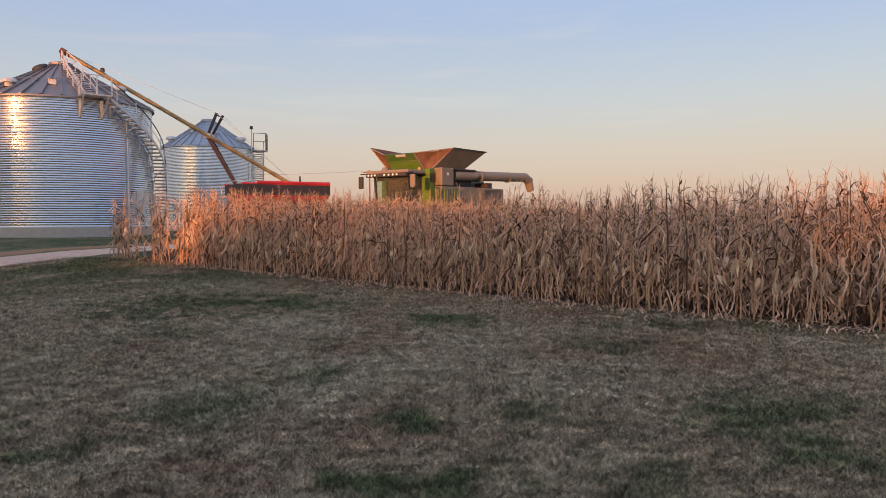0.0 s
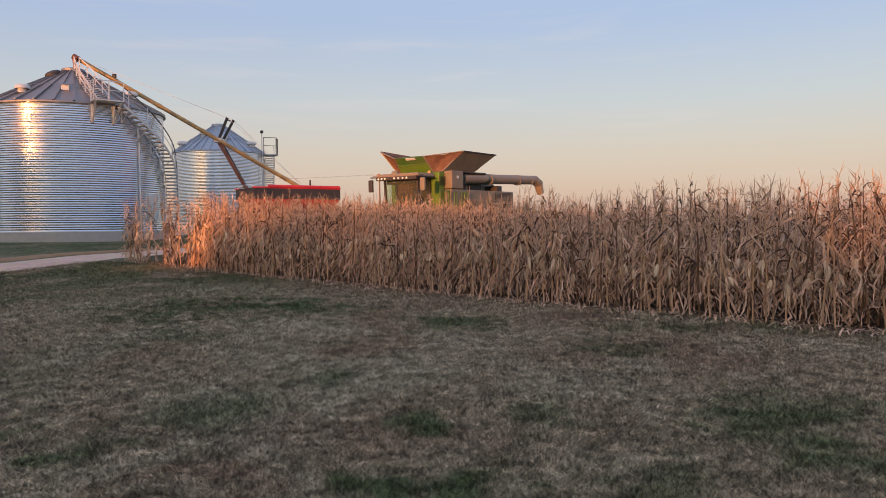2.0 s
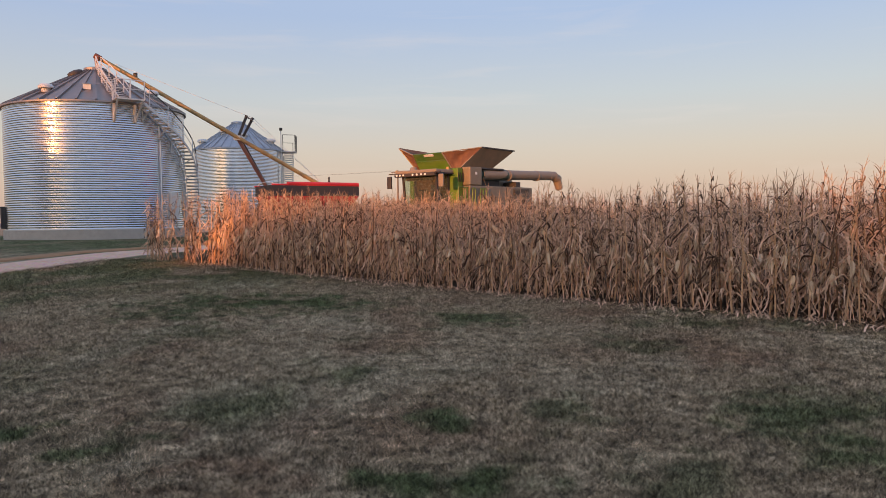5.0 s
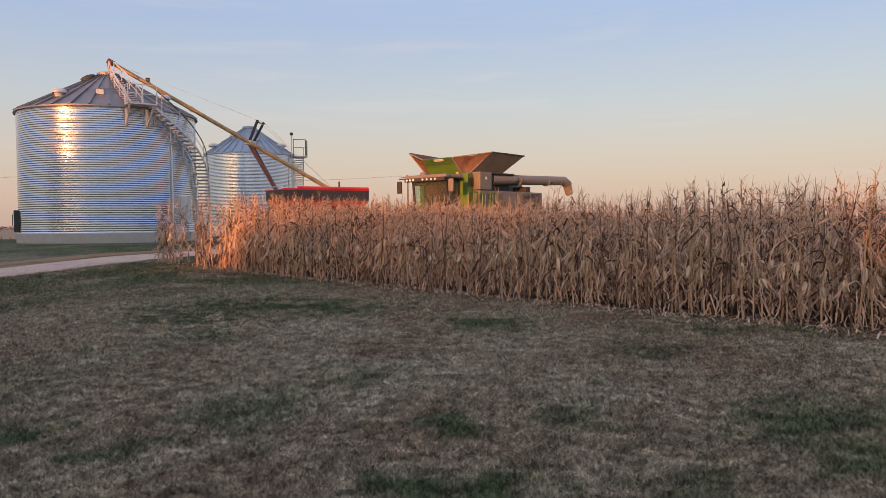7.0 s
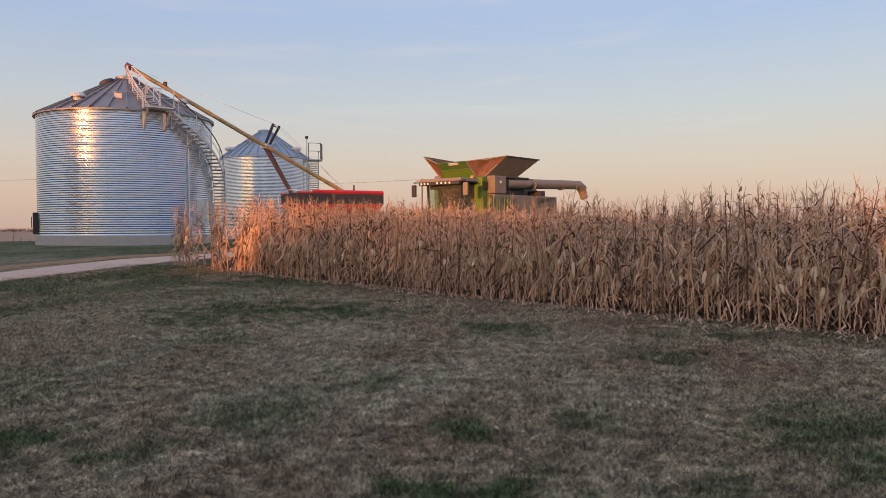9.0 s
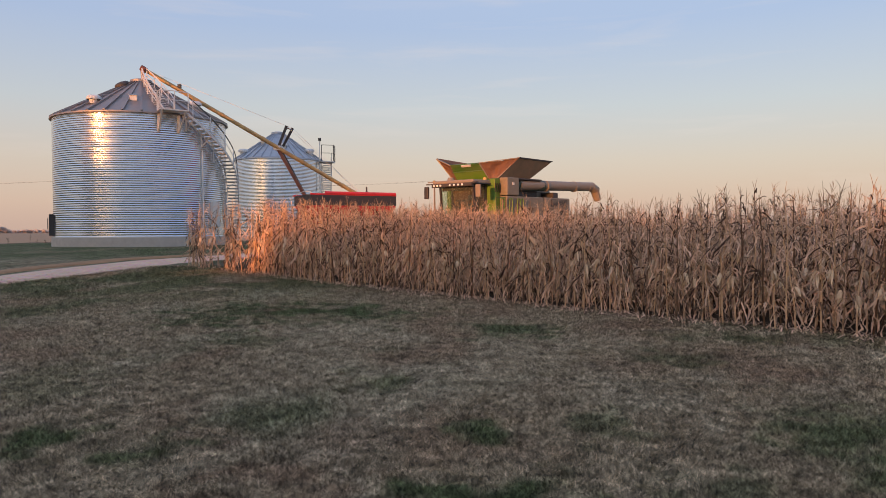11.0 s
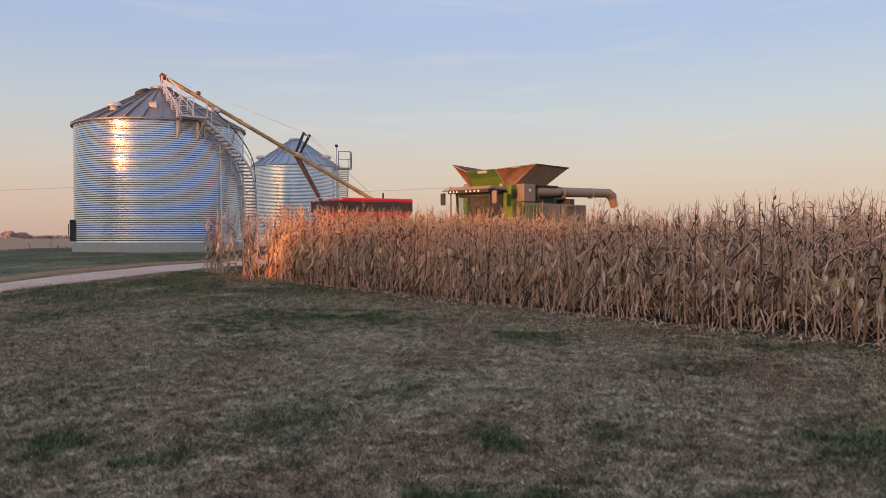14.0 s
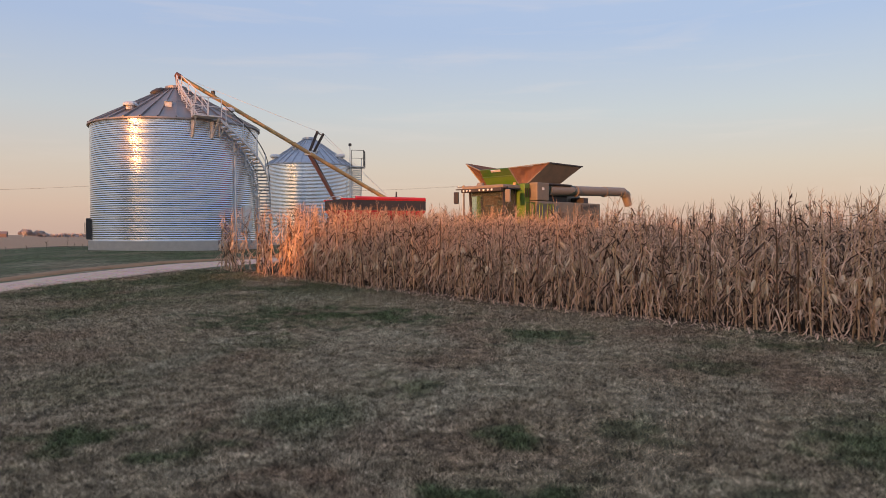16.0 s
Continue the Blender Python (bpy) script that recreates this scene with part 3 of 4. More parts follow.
# a dark round manhole lid just below the peak
v, f = spin([(0.44, 0.0), (0.44, 0.12), (0.30, 0.2), (0.01, 0.24)], 20)
hatch = mesh_object("roof_hatch", v, f, M_DARK, big, True, "dark round manhole lid")
hatch.matrix_local = pose(*roof_point(0.83, -62, 0.02), 0, 0, -62) @ pose(0, 0, 0, 0, 26, 0)
# walk-in door panel, downpipe, and the aeration fan box on the far side
part("access_door", box(-0.06, 0.10, -0.42, 0.42, 0, 1.55, pose(*on_bin(BIN_R + 0.02, 54, FOUND + 0.55), 0, 0, 54), 0.03), M_PALE, big, "pale rectangular access door")
part("conduit", rod(on_bin(BIN_R + 0.08, 40.5, FOUND), on_bin(BIN_R + 0.08, 40.5, EAVE - 2.0), 0.035), M_STEEL, big)
fan = part("fan_housing", box(-0.17, 0.17, -0.4, 0.4, -0.5, 0.78, pose(*on_bin(BIN_R + 0.06, -84, FOUND + 0.55), 0, 0, -84), 0.05), M_DARK, big, "dark aeration fan housing")
v, f = spin([(0.34, 0), (0.34, 0.04), (0.28, 0.05), (0.1, 0.02), (0.01, 0.02)], 20)
ring = mesh_object("fan_guard", v, f, M_DARK, fan)
ring.matrix_local = pose(*on_bin(BIN_R + 0.06, -84, FOUND + 0.75), 0, 0, -84) @ pose(0, 0, 0, 0, 90, 0) @ pose(0, 0, 0.2)

sx2, sy2 = polar(-17.53, 72.0)
TO_CAM2 = math.degrees(math.atan2(-sy2, -sx2))
small = grain_bin(pose(sx2, sy2, 0.62, 0, 0, TO_CAM2), 4.06, 7.05, 0.5, 2.6, 7,
                  "smaller corrugated galvanised grain bin with a conical roof",
                  [(-72, 0.2, 1.15), (-40, 0.55, 0.9), (10, 0.4, 0.9), (60, 0.22, 1.15), (140, 0.3, 1.0)], M_ROOF_B, 0.0042)
E2 = 7.55


def on_small(r, ang, z):
    a = radians(ang)
    return Vector((r * math.cos(a), r * math.sin(a), z))


deck2 = part("platform", plate([on_small(4.1, 68, E2 - 0.1), on_small(5.3, 72, E2 - 0.1), on_small(5.3, 88, E2 - 0.1), on_small(4.1, 90, E2 - 0.1)], 0.08), M_STEEL, small)
rail_run(deck2, [on_small(4.3, 66, E2 - 0.1), on_small(5.3, 72, E2 - 0.1), on_small(5.3, 88, E2 - 0.1)], post=1.5, mat=M_DARK, gap=0.9)
tread_stair(small, 4.06, 0.5, E2, [(84, E2 - 0.2), (93, E2 - 2.5), (99, E2 - 5.0), (104, 0.3)], 0.75)
part("mast", rod(on_small(4.25, 62, 0.4), on_small(4.25, 62, E2 + 1.8), 0.045), M_STEEL, small)
part("yard_light", box(-0.16, 0.16, -0.14, 0.14, 0, 0.24, pose(*on_small(4.25, 62, E2 + 1.75)), 0.05), M_DARK, small)

# ---- the yellow grain auger that reaches to the big bin's peak ----
ax, ay = polar(-27.02, 49.6)
top_a = Vector((ax, ay, 1.6 + 0.2025 * 49.6))
lx, ly = polar(-11.92, 48.0)
low_vis = Vector((lx, ly, 1.6 + 0.0505 * 48.0))
run = (low_vis - top_a)
foot_a = top_a + run * ((top_a.z - 1.0) / -run.z)
auger = thing("grain_auger", Matrix(), "long faded yellow portable grain auger reaching up to the bin roof", "grain auger")
part("tube", rod(top_a, foot_a, 0.125, None, 18), M_YELLOW, auger, smooth=False)
along = run.normalized()
for i in range(7):
    p = top_a + along * (2.6 + i * 2.9)
    part("coupling", rod(p - along * 0.09, p + along * 0.09, 0.148, None, 16), M_YELLOW, auger)
bm = rod(top_a - along * 0.12, top_a + along * 0.25, 0.17, None, 14)
rod_into(bm, top_a - along * 0.05, top_a + Vector((0, 0, -0.6)), 0.12, 0.10, 12)
part("discharge_spout", bm, M_RUSTRED, auger, "rusty discharge head and spout")
q = top_a + along * ((Vector((*polar(-24.16, 49), 0)) - Vector((top_a.x, top_a.y, 0))).length)
part("cable_guide", box(-0.11, 0.11, -0.08, 0.08, 0.12, 0.36, Matrix.Translation(q), 0.03), M_DARK, auger)


def toward(az, d, slope):
    x, y = polar(az, d)
    return Vector((x, y, 1.6 + slope * d))


# trestle: two dark masts above the tube, red undercarriage legs below it
hub = toward(-17.5, 48.6, 0.1075)
for az, s, off in ((-16.93, 0.1375, -0.35), (-16.48, 0.1345, 0.35)):
    part("mast", beam(hub + Vector((0, off, -0.1)), toward(az, 48.6 + off, s), 0.24, 0.16), M_DARK, auger, "dark steel cable mast")
part("mast_bar", beam(toward(-16.93, 48.25, 0.135), toward(-16.48, 48.95, 0.132), 0.06, 0.06), M_RUSTRED, auger)
wheel_base = Vector((*polar(-13.6, 48.6), 0.9))
for off, mat, wide_ in ((-0.9, M_RUSTRED, 0.2), (0.9, M_DARK, 0.1)):
    part("leg", beam(hub + Vector((0, off * 0.4, 0)), wheel_base + Vector((0.0 if off < 0 else -0.45, off, 0.2)), wide_, wide_), mat, auger)
    tyre_v, tyre_f = spin([(0.2, -0.1), (0.38, -0.11), (0.42, 0), (0.38, 0.11), (0.2, 0.1)], 20)
    wh = mesh_object("wheel", tyre_v, tyre_f, M_TYRE, auger, True)
    wx, wy = wheel_base.x, wheel_base.y + off * 1.2
    wh.matrix_local = pose(wx, wy, float(ground_z(wx, wy)) + 0.42, 90, 0, 0)
part("axle", rod(wheel_base + Vector((0, -1.2, -0.1)), wheel_base + Vector((0, 1.2, -0.1)), 0.07), M_DARK, auger)
part("hub_plate", box(-0.22, 0.22, -0.5, 0.5, -0.14, 0.14, Matrix.Translation(hub), 0.03), M_STEEL, auger, "bright galvanised trestle bracket")
mast_l, mast_r = toward(-16.93, 48.25, 0.1375), toward(-16.48, 48.95, 0.1345)
for tip in (mast_l, mast_r):
    part("cable", rod(tip, top_a + along * 1.2 + Vector((0, 0, 0.2)), 0.012, None, 5), M_STEEL, auger)
    part("cable", rod(tip, low_vis + along * 1.0, 0.012, None, 5), M_STEEL, auger)
part("intake_hopper", box(-0.7, 0.7, -0.7, 0.7, -0.6, 0.15, Matrix.Translation(foot_a), 0.05), M_DARK, auger)

# ---- the red grain cart under the auger ----
def grain_cart():
    a, b = toward(-15.8, 44.0, 0), toward(-9.55, 46.0, 0)
    mid = (a + b) / 2
    ang = math.degrees(math.atan2(b.y - a.y, b.x - a.x))
    half = (b - a).length / 2
    gz = float(ground_z(mid.x, mid.y))
    cart = thing("grain_cart", pose(mid.x, mid.y, gz, 0, 0, ang), "red grain cart with dark upper sides and a rolled red tarp", "grain cart")
    topz = 1.6 + 0.0450 * 45 - gz
    w = 1.5
    for s in (-1, 1):
        part("side_panel", plate([(-half, s * w, topz), (half, s * w, topz), (half, s * w, topz - 0.62), (-half, s * w, topz - 0.62)], 0.06), M_DARK, cart, "dark upper side panel")
        part("lower_side", plate([(-half, s * w, topz - 0.62), (half, s * w, topz - 0.62), (half * 0.62, s * 0.5, 0.8), (-half * 0.62, s * 0.5, 0.8)], 0.06), M_RED, cart)
        part("end_panel", plate([(s * half, -w, topz), (s * half, w, topz), (s * half, w, topz - 0.62), (s * half, -w, topz - 0.62)], 0.06), M_DARK, cart)
        part("lower_end", plate([(s * half, -w, topz - 0.62), (s * half, w, topz - 0.62), (s * half * 0.62, 0.5, 0.8), (s * half * 0.62, -0.5, 0.8)], 0.06), M_RED, cart)
        part("top_rail", box(-half - 0.05, half + 0.05, s * w - 0.07, s * w + 0.07, topz - 0.03, topz + 0.07, None, 0.02), M_RED, cart)
        tyre_v, tyre_f = spin([(0.35, -0.3), (0.75, -0.32), (0.85, -0.2), (0.85, 0.2), (0.75, 0.32), (0.35, 0.3)], 28)
        wheel = mesh_object("wheel", tyre_v, tyre_f, M_TYRE, cart, True)
        wheel.matrix_local = pose(0, s * 1.35, 0.85, 90, 0, 0)
        v, f = spin([(0.01, 0.05), (0.3, 0.1), (0.36, 0.28)], 20)
        mesh_object("rim", v, f, M_RED, wheel)
    part("tarp_roll", rod((-half + 0.85, -w - 0.02, topz + 0.09), (half, -w - 0.02, topz + 0.09), 0.10, None, 12), M_RED, cart, "rolled bright red tarp")
    for i in range(8):
        x = -half + 0.25 + i * (2 * half - 0.5) / 7
        part("side_post", box(x - 0.03, x + 0.03, -w - 0.05, -w - 0.005, topz - 0.62, topz - 0.05), M_RUSTRED, cart)
    # bows over the load
    for i in range(4):
        bm = bmesh.new()
        x = -half + 0.1 + i * (2 * half - 0.2) / 3
        for j in range(8):
            t0, t1 = math.pi * j / 8, math.pi * (j + 1) / 8
            rod_into(bm, (x, -w * math.cos(t0), topz + 0.22 * math.sin(t0)), (x, -w * math.cos(t1), topz + 0.22 * math.sin(t1)), 0.025, None, 6)
        part("tarp_bow", bm, M_STEEL, cart)
    part("undercarriage", box(-half * 0.6, half * 0.6, -0.5, 0.5, 0.6, 0.85, None, 0.04), M_DARK, cart)
    part("drawbar", beam((-half * 0.6, 0, 0.7), (-half - 1.2, 0, 0.55), 0.16, 0.2), M_RED, cart)
    return cart


grain_cart()
stack = thing("tractor_exhaust", Matrix(), "dark upright exhaust stack standing up behind the cart", "exhaust stack")
sxx, syy = polar(-10.93, 47.5)
gz = float(ground_z(sxx, syy))
bm = rod((sxx, syy, gz), (sxx, syy, 1.6 + 0.052 * 47.5), 0.06, None, 10)
rod_into(bm, (sxx, syy, gz + 1.6), (sxx, syy, 1.6 + 0.0575 * 47.5), 0.07, 0.05, 12)
part("pipe", bm, M_DARK, stack)
part("engine_hood", box(-0.9, 0.9, -0.35, 0.35, 0, 1.7, pose(sxx - 0.1, syy, gz), 0.12), M_GREEN, stack)


# ---- utility line ----
def utility_pole(x, y, top):
    gz = float(ground_z(x, y))
    p = thing("utility_pole", pose(x, y, gz), "weathered wooden utility pole with a crossarm", "utility pole", "utility poles")
    part("pole", rod((0, 0, -0.3), (0, 0, top - gz), 0.19, 0.12, 10), M_WOOD, p)
    part("crossarm", box(-1.1, 1.1, -0.06, 0.06, top - gz - 0.45, top - gz - 0.3), M_WOOD, p)
    for s in (-1, 1):
        part("insulator", rod((s * 0.95, 0, top - gz - 0.3), (s * 0.95, 0, top - gz - 0.05), 0.06, 0.04, 8), M_STEEL, p)
    return p


poles = []
for az, d, s in ((-52, 190, 0.048), (-30.4, 148, 0.064), (-5.65, 126, 0.066)):
    x, y = polar(az, d)
    utility_pole(x, y, 1.6 + s * d)
    poles.append((x, y, 1.6 + s * d - 0.1))
for (a, b) in zip(poles, poles[1:]):
    for off in (-0.95, 0.95):
        line = [Vector(a).lerp(Vector(b), i / 24) + Vector((off, 0, -4.4 * i / 24 * (1 - i / 24))) for i in range(25)]
        wire = mesh_object("power_line", *sweep(line, 0.018, 0.018), M_DARK)
        tagged(wire, "thin sagging overhead power line between poles", "power line", "power lines")


# ---- far distance ----
def clump(name, x, y, w, h, mat, label, category, count, seed, group="", leaf=0.035, lobe=9):
    """Foliage of many small tilted leaves filling an uneven crown."""
    rng = np.random.default_rng(seed)
    lobes = rng.uniform(-1, 1, (lobe, 3)) * (w * 0.36, w * 0.3, h * 0.22) + (0, 0, h * 0.62)
    size = rng.uniform(0.45, 0.75, lobe) * min(w, h) * 0.42
    pick = rng.integers(0, lobe, count)
    d = rng.normal(size=(count, 3))
    d /= np.linalg.norm(d, axis=1)[:, None]
    c = lobes[pick] + d * (size[pick] * rng.uniform(0.55, 1.05, count))[:, None]
    c = c[c[:, 2] > h * 0.16]
    n = len(c)
    a = rng.normal(size=(n, 3)) * w * leaf
    b = rng.normal(size=(n, 3)) * w * leaf
    verts = np.stack([c - a, c + b, c + a, c - b], 1).reshape(-1, 3)
    t = thing(name, pose(x, y, float(ground_z(x, y))), label, category, group)
    mesh_object("crown", verts.tolist(), [(4 * i, 4 * i + 1, 4 * i + 2, 4 * i + 3) for i in range(n)], mat, t)
    bm = rod((0, 0, -0.2), (0, 0, h * 0.55), w * 0.035, w * 0.015, 8)
    for i in range(6):
        rod_into(bm, (0, 0, h * (0.2 + 0.05 * i)), lobes[i], w * 0.014, w * 0.005, 5)
    part("trunk", bm, M_BARK if mat is M_CROWN else mat, t)
    return t


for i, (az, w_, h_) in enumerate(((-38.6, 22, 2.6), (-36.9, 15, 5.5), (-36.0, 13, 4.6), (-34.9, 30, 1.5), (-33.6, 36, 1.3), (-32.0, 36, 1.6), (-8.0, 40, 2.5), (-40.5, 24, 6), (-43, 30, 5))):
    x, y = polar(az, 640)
    clump("far_tree", x, y, w_, h_, M_FARWOOD, "far tree on the field horizon, pale with painted haze", "tree", 2600, 40 + i, "far trees", 0.02, 20)
x, y = polar(-38.25, 560)
shed = thing("far_shed", pose(x, y, 0, 0, 0, 30), "small hazy reddish farm shed far across the field", "shed")
part("wall", box(-4, 4, -3, 3, 0, 2.4), M_BARN, shed)
part("roof", plate([(-4.3, -3.3, 2.3), (4.3, -3.3, 2.3), (4.3, 0, 3.9), (-4.3, 0, 3.9)], 0.2), M_BARN, shed)
part("roof", plate([(4.3, 3.3, 2.3), (-4.3, 3.3, 2.3), (-4.3, 0, 3.9), (4.3, 0, 3.9)], 0.2), M_BARN, shed)

# ---- behind the camera: unseen house and trees added to shade lawn, corn and bins ----
SHADE = (Vector((0.477, 0.879, 0)), Vector((0.879, -0.477, 0)))      # along the light, across it


def behind(along_m, across_m):
    p = SHADE[0] * along_m + SHADE[1] * across_m
    return p.x, p.y


hx, hy = behind(-31, 6)
house = thing("farmhouse", pose(hx, hy, 0, 0, 0, math.degrees(math.atan2(SHADE[1].y, SHADE[1].x))), "unseen low gabled house shape added to shade the lawn and corn", "house")
part("wall", box(-19, 20, -4, 4, 0, 2.6), M_WALL, house)
ridge = 4.5
part("roof", plate([(-19.6, -4.6, 2.2), (20.6, -4.6, 2.2), (20.6, 0, ridge), (-19.6, 0, ridge)], 0.15), M_SHINGLE, house)
part("roof", plate([(20.6, 4.6, 2.2), (-19.6, 4.6, 2.2), (-19.6, 0, ridge), (20.6, 0, ridge)], 0.15), M_SHINGLE, house)
wing = box(-28, -19.7, -3, 3, 0, 2.6)
part("garage_wall", wing, M_WALL, house)
part("garage_roof", plate([(-28.4, -3.5, 2.5), (-19.6, -3.5, 2.5), (-19.6, 0, 4.3), (-28.4, 0, 4.3)], 0.12), M_SHINGLE, house)
part("garage_roof", plate([(-19.6, 3.5, 2.5), (-28.4, 3.5, 2.5), (-28.4, 0, 4.3), (-19.6, 0, 4.3)], 0.12), M_SHINGLE, house)
for i, (al, ac, w_, h_, cnt) in enumerate(((-30, -30, 11, 9.0, 2300), (-29, -39, 12, 9.9, 2300), (-36, -52, 15, 19, 11000), (-30, -63, 13, 12, 2600), (-34, -15.8, 8, 6.1, 1700), (-27, -25.4, 9.2, 7.2, 2300))):
    x, y = behind(al, ac)
    clump("yard_tree", x, y, w_, h_, M_CROWN, "unseen leafy tree added to shade the corn and bins", "tree", cnt, 90 + i, "yard trees", 0.022, 24)
for i, (al, ac, h_) in enumerate(((-36, -36, 18), (-38, -43.5, 12.5))):
    x, y = behind(al, ac)
    clump("yard_tree", x, y, 12, h_, M_CROWN, "unseen tall airy tree added to thin the sun on the bin", "tree", 5200, 120 + i, "yard trees", 0.009, 30)
for i in range(12):
    x, y = behind(-37 - 2.5 * (i % 2), -11.5 + 3.0 * i)
    clump("yard_tree", x, y, 9, 6.5 if i < 1 else 7.1 if i < 4 else 6.65, M_CROWN, "unseen small airy tree added to thin the sun on the corn", "tree", 2900, 140 + i, "yard trees", 0.013, 30)


# ---- the combine harvester behind the standing corn ----
def combine_harvester(x, y, heading):
    gz = float(ground_z(x, y))
    c = thing("combine_harvester", pose(x, y, gz, 0, 0, heading), "dusty green combine harvester with its grain tank flaps open", "combine harvester")
    # body
    body = part("body", box(-3.0, 1.9, -1.4, 1.4, 1.25, 2.95, None, 0.08), M_DUSTY, c)
    part("tank_body", box(-1.0, 2.0, -1.42, 1.38, 2.9, 3.74, None, 0.05), M_GREEN, c)
    part("engine_deck", box(-2.8, -0.95, -1.2, 0.9, 2.9, 3.35, None, 0.1), M_DUSTY, c)
    part("front_panel", box(1.86, 2.22, -1.43, 1.47, 1.6, 3.70, None, 0.04), M_LIME, c, "bright green front side panel")
    part("upper_side_panel", box(1.0, 1.85, 1.40, 1.88, 2.96, 3.76, None, 0.05), M_DUSTY, c, "dusty grey upper side panel")
    for x0, x1 in ((-0.9, 1.84), (-3.05, -0.94)):
        p = part("side_panel", box(x0, x1, 1.40, 1.86, 1.75, 2.94, None, 0.06), M_DUSTY, c, "dusty olive side shield")
        part("crease", box(x0 + 0.05, x1 - 0.05, 1.86, 1.885, 2.45, 2.51, None, 0.01), M_PIPE, p)
        part("side_panel", box(x0, x1, -1.52, -1.40, 1.75, 2.92, None, 0.05), M_DUSTY, c, "dusty olive side shield")
    part("rear_hood", box(-3.7, -3.0, -1.2, 1.2, 1.5, 2.75, None, 0.15), M_DUSTY, c)
    # grain tank flaps with canvas corners
    bz, lo, hi = 3.70, 4.40, 4.64
    base = [Vector((2.0, 1.35, bz)), Vector((-0.3, 1.35, bz)), Vector((-0.8, -1.35, bz)), Vector((2.0, -1.35, bz))]
    fl = [Vector((2.5, 0.8, lo)), Vector((2.5, -0.95, lo))]
    ls = [Vector((1.15, 2.0, hi)), Vector((-1.35, 2.0, hi - 0.02))]
    rs = [Vector((-1.4, -2.0, hi - 0.05)), Vector((2.15, -2.15, hi + 0.16))]
    bk = [Vector((-1.75, -0.85, lo)), Vector((-1.75, 0.85, lo))]
    flap = part("tank_flap", plate([base[0] + Vector((-0.1, 0, 0)), base[1], ls[1], ls[0]], 0.05), M_DUSTY, c, "dark open side flap")
    part("flap_rim", beam(ls[0], ls[1], 0.07, 0.05), M_DARK, flap)
    part("tank_flap", plate([base[2], base[3] + Vector((-0.25, 0, 0)), rs[1], rs[0]], 0.05), M_CANVAS, c, "open side flap with a brown inner lining")
    front = part("tank_flap", plate([base[0] + Vector((0, -0.4, 0)), fl[0], fl[1], base[3] + Vector((0, 0.4, 0))], 0.05), M_GREEN, c, "green front flap")
    mid_a, mid_b = (base[0] + Vector((0, -0.4, 0))).lerp(fl[0], 0.55), (base[3] + Vector((0, 0.4, 0))).lerp(fl[1], 0.55)
    part("lower_flap", plate([base[0] + Vector((0.02, -0.42, 0.01)), mid_a + Vector((0.03, -0.02, 0)), mid_b + Vector((0.03, 0.02, 0)), base[3] + Vector((0.02, 0.42, 0.01))], 0.03), M_LIME, front, "lower half in brighter green, for the light it catches")
    part("flap_fold", beam(mid_a + Vector((0.03, 0, 0)), mid_b + Vector((0.03, 0, 0)), 0.04, 0.04), M_GREEN, front)
    part("badge", box(-0.02, 0.02, -0.28, 0.28, -0.05, 0.05, Matrix.Translation((2.47, 0, 4.32)) @ pose(0, 0, 0, 0, 43, 0)), M_STEEL, front)
    part("tank_flap", plate([base[1], bk[1], bk[0], base[2]], 0.05), M_DUSTY, c)
    for a, b_, cc, d in ((base[0] + Vector((-0.1, 0, 0)), ls[0], fl[0], base[0] + Vector((0, -0.4, 0))), (base[3] + Vector((0, 0.4, 0)), fl[1], rs[1], base[3] + Vector((-0.25, 0, 0))),
                         (base[1], bk[1], ls[1], base[1] + Vector((0.05, 0, 0))), (base[2], rs[0], bk[0], base[2] + Vector((0.05, 0, 0)))):
        # sagging canvas gusset
        verts, faces, n = [], [], 16
        for i in range(n + 1):
            for j in range(n + 1):
                s, t = i / n, j / n
                p = a.lerp(b_, s).lerp(d.lerp(cc, s), t)
                sag = (0.11 + 0.05 * math.sin(11 * t + 3 * s) + 0.03 * math.sin(23 * t - 9 * s)) * s * (1.08 - s) * 3 * math.sin(math.pi * t)
                inward = Vector((-p.x * 0.6, -p.y * 0.6, -0.35)).normalized()
                verts.append(p + inward * sag + Vector((0, 0, (0.03 * math.sin(9 * s + 5 * t) + 0.02 * math.sin(21 * s - 4 * t)) * math.sin(math.pi * t))))
        faces = [(i * (n + 1) + j, i * (n + 1) + j + 1, (i + 1) * (n + 1) + j + 1, (i + 1) * (n + 1) + j) for i in range(n) for j in range(n)]
        mesh_object("canvas_corner", verts, faces, M_CANVAS, c, True, "sagging brown canvas corner")
    # stiff edges of the canvas corners and the far flap
    for a, b_ in ((fl[0], ls[0]), (fl[1], rs[1]), (rs[1], rs[0]), (rs[1], base[3] + Vector((-0.25, 0, 0))), (fl[0], base[0] + Vector((0, -0.4, 0)))):
        part("flap_edge", beam(a, b_, 0.06, 0.04), M_PIPE, c)
    # grain heap showing over the rim
    v, f = spin([(1.15, 3.7), (0.8, 3.9), (0.3, 4.05), (0.02, 4.08)], 18)
    mesh_object("grain_heap", v, f, M_YELLOW, c, True)
    # cab
    cab = part("cab_floor", box(2.2, 3.05, -1.0, 1.0, 1.75, 2.05, None, 0.05), M_DARK, c)
    roof = part("cab_roof", box(2.05, 3.38, -1.22, 1.22, 3.46, 3.64, None, 0.07), M_PIPE, c, "dust covered cab roof")
    part("roof_visor", box(3.30, 3.48, -1.2, 1.2, 3.34, 3.50, None, 0.03), M_DARK, roof)
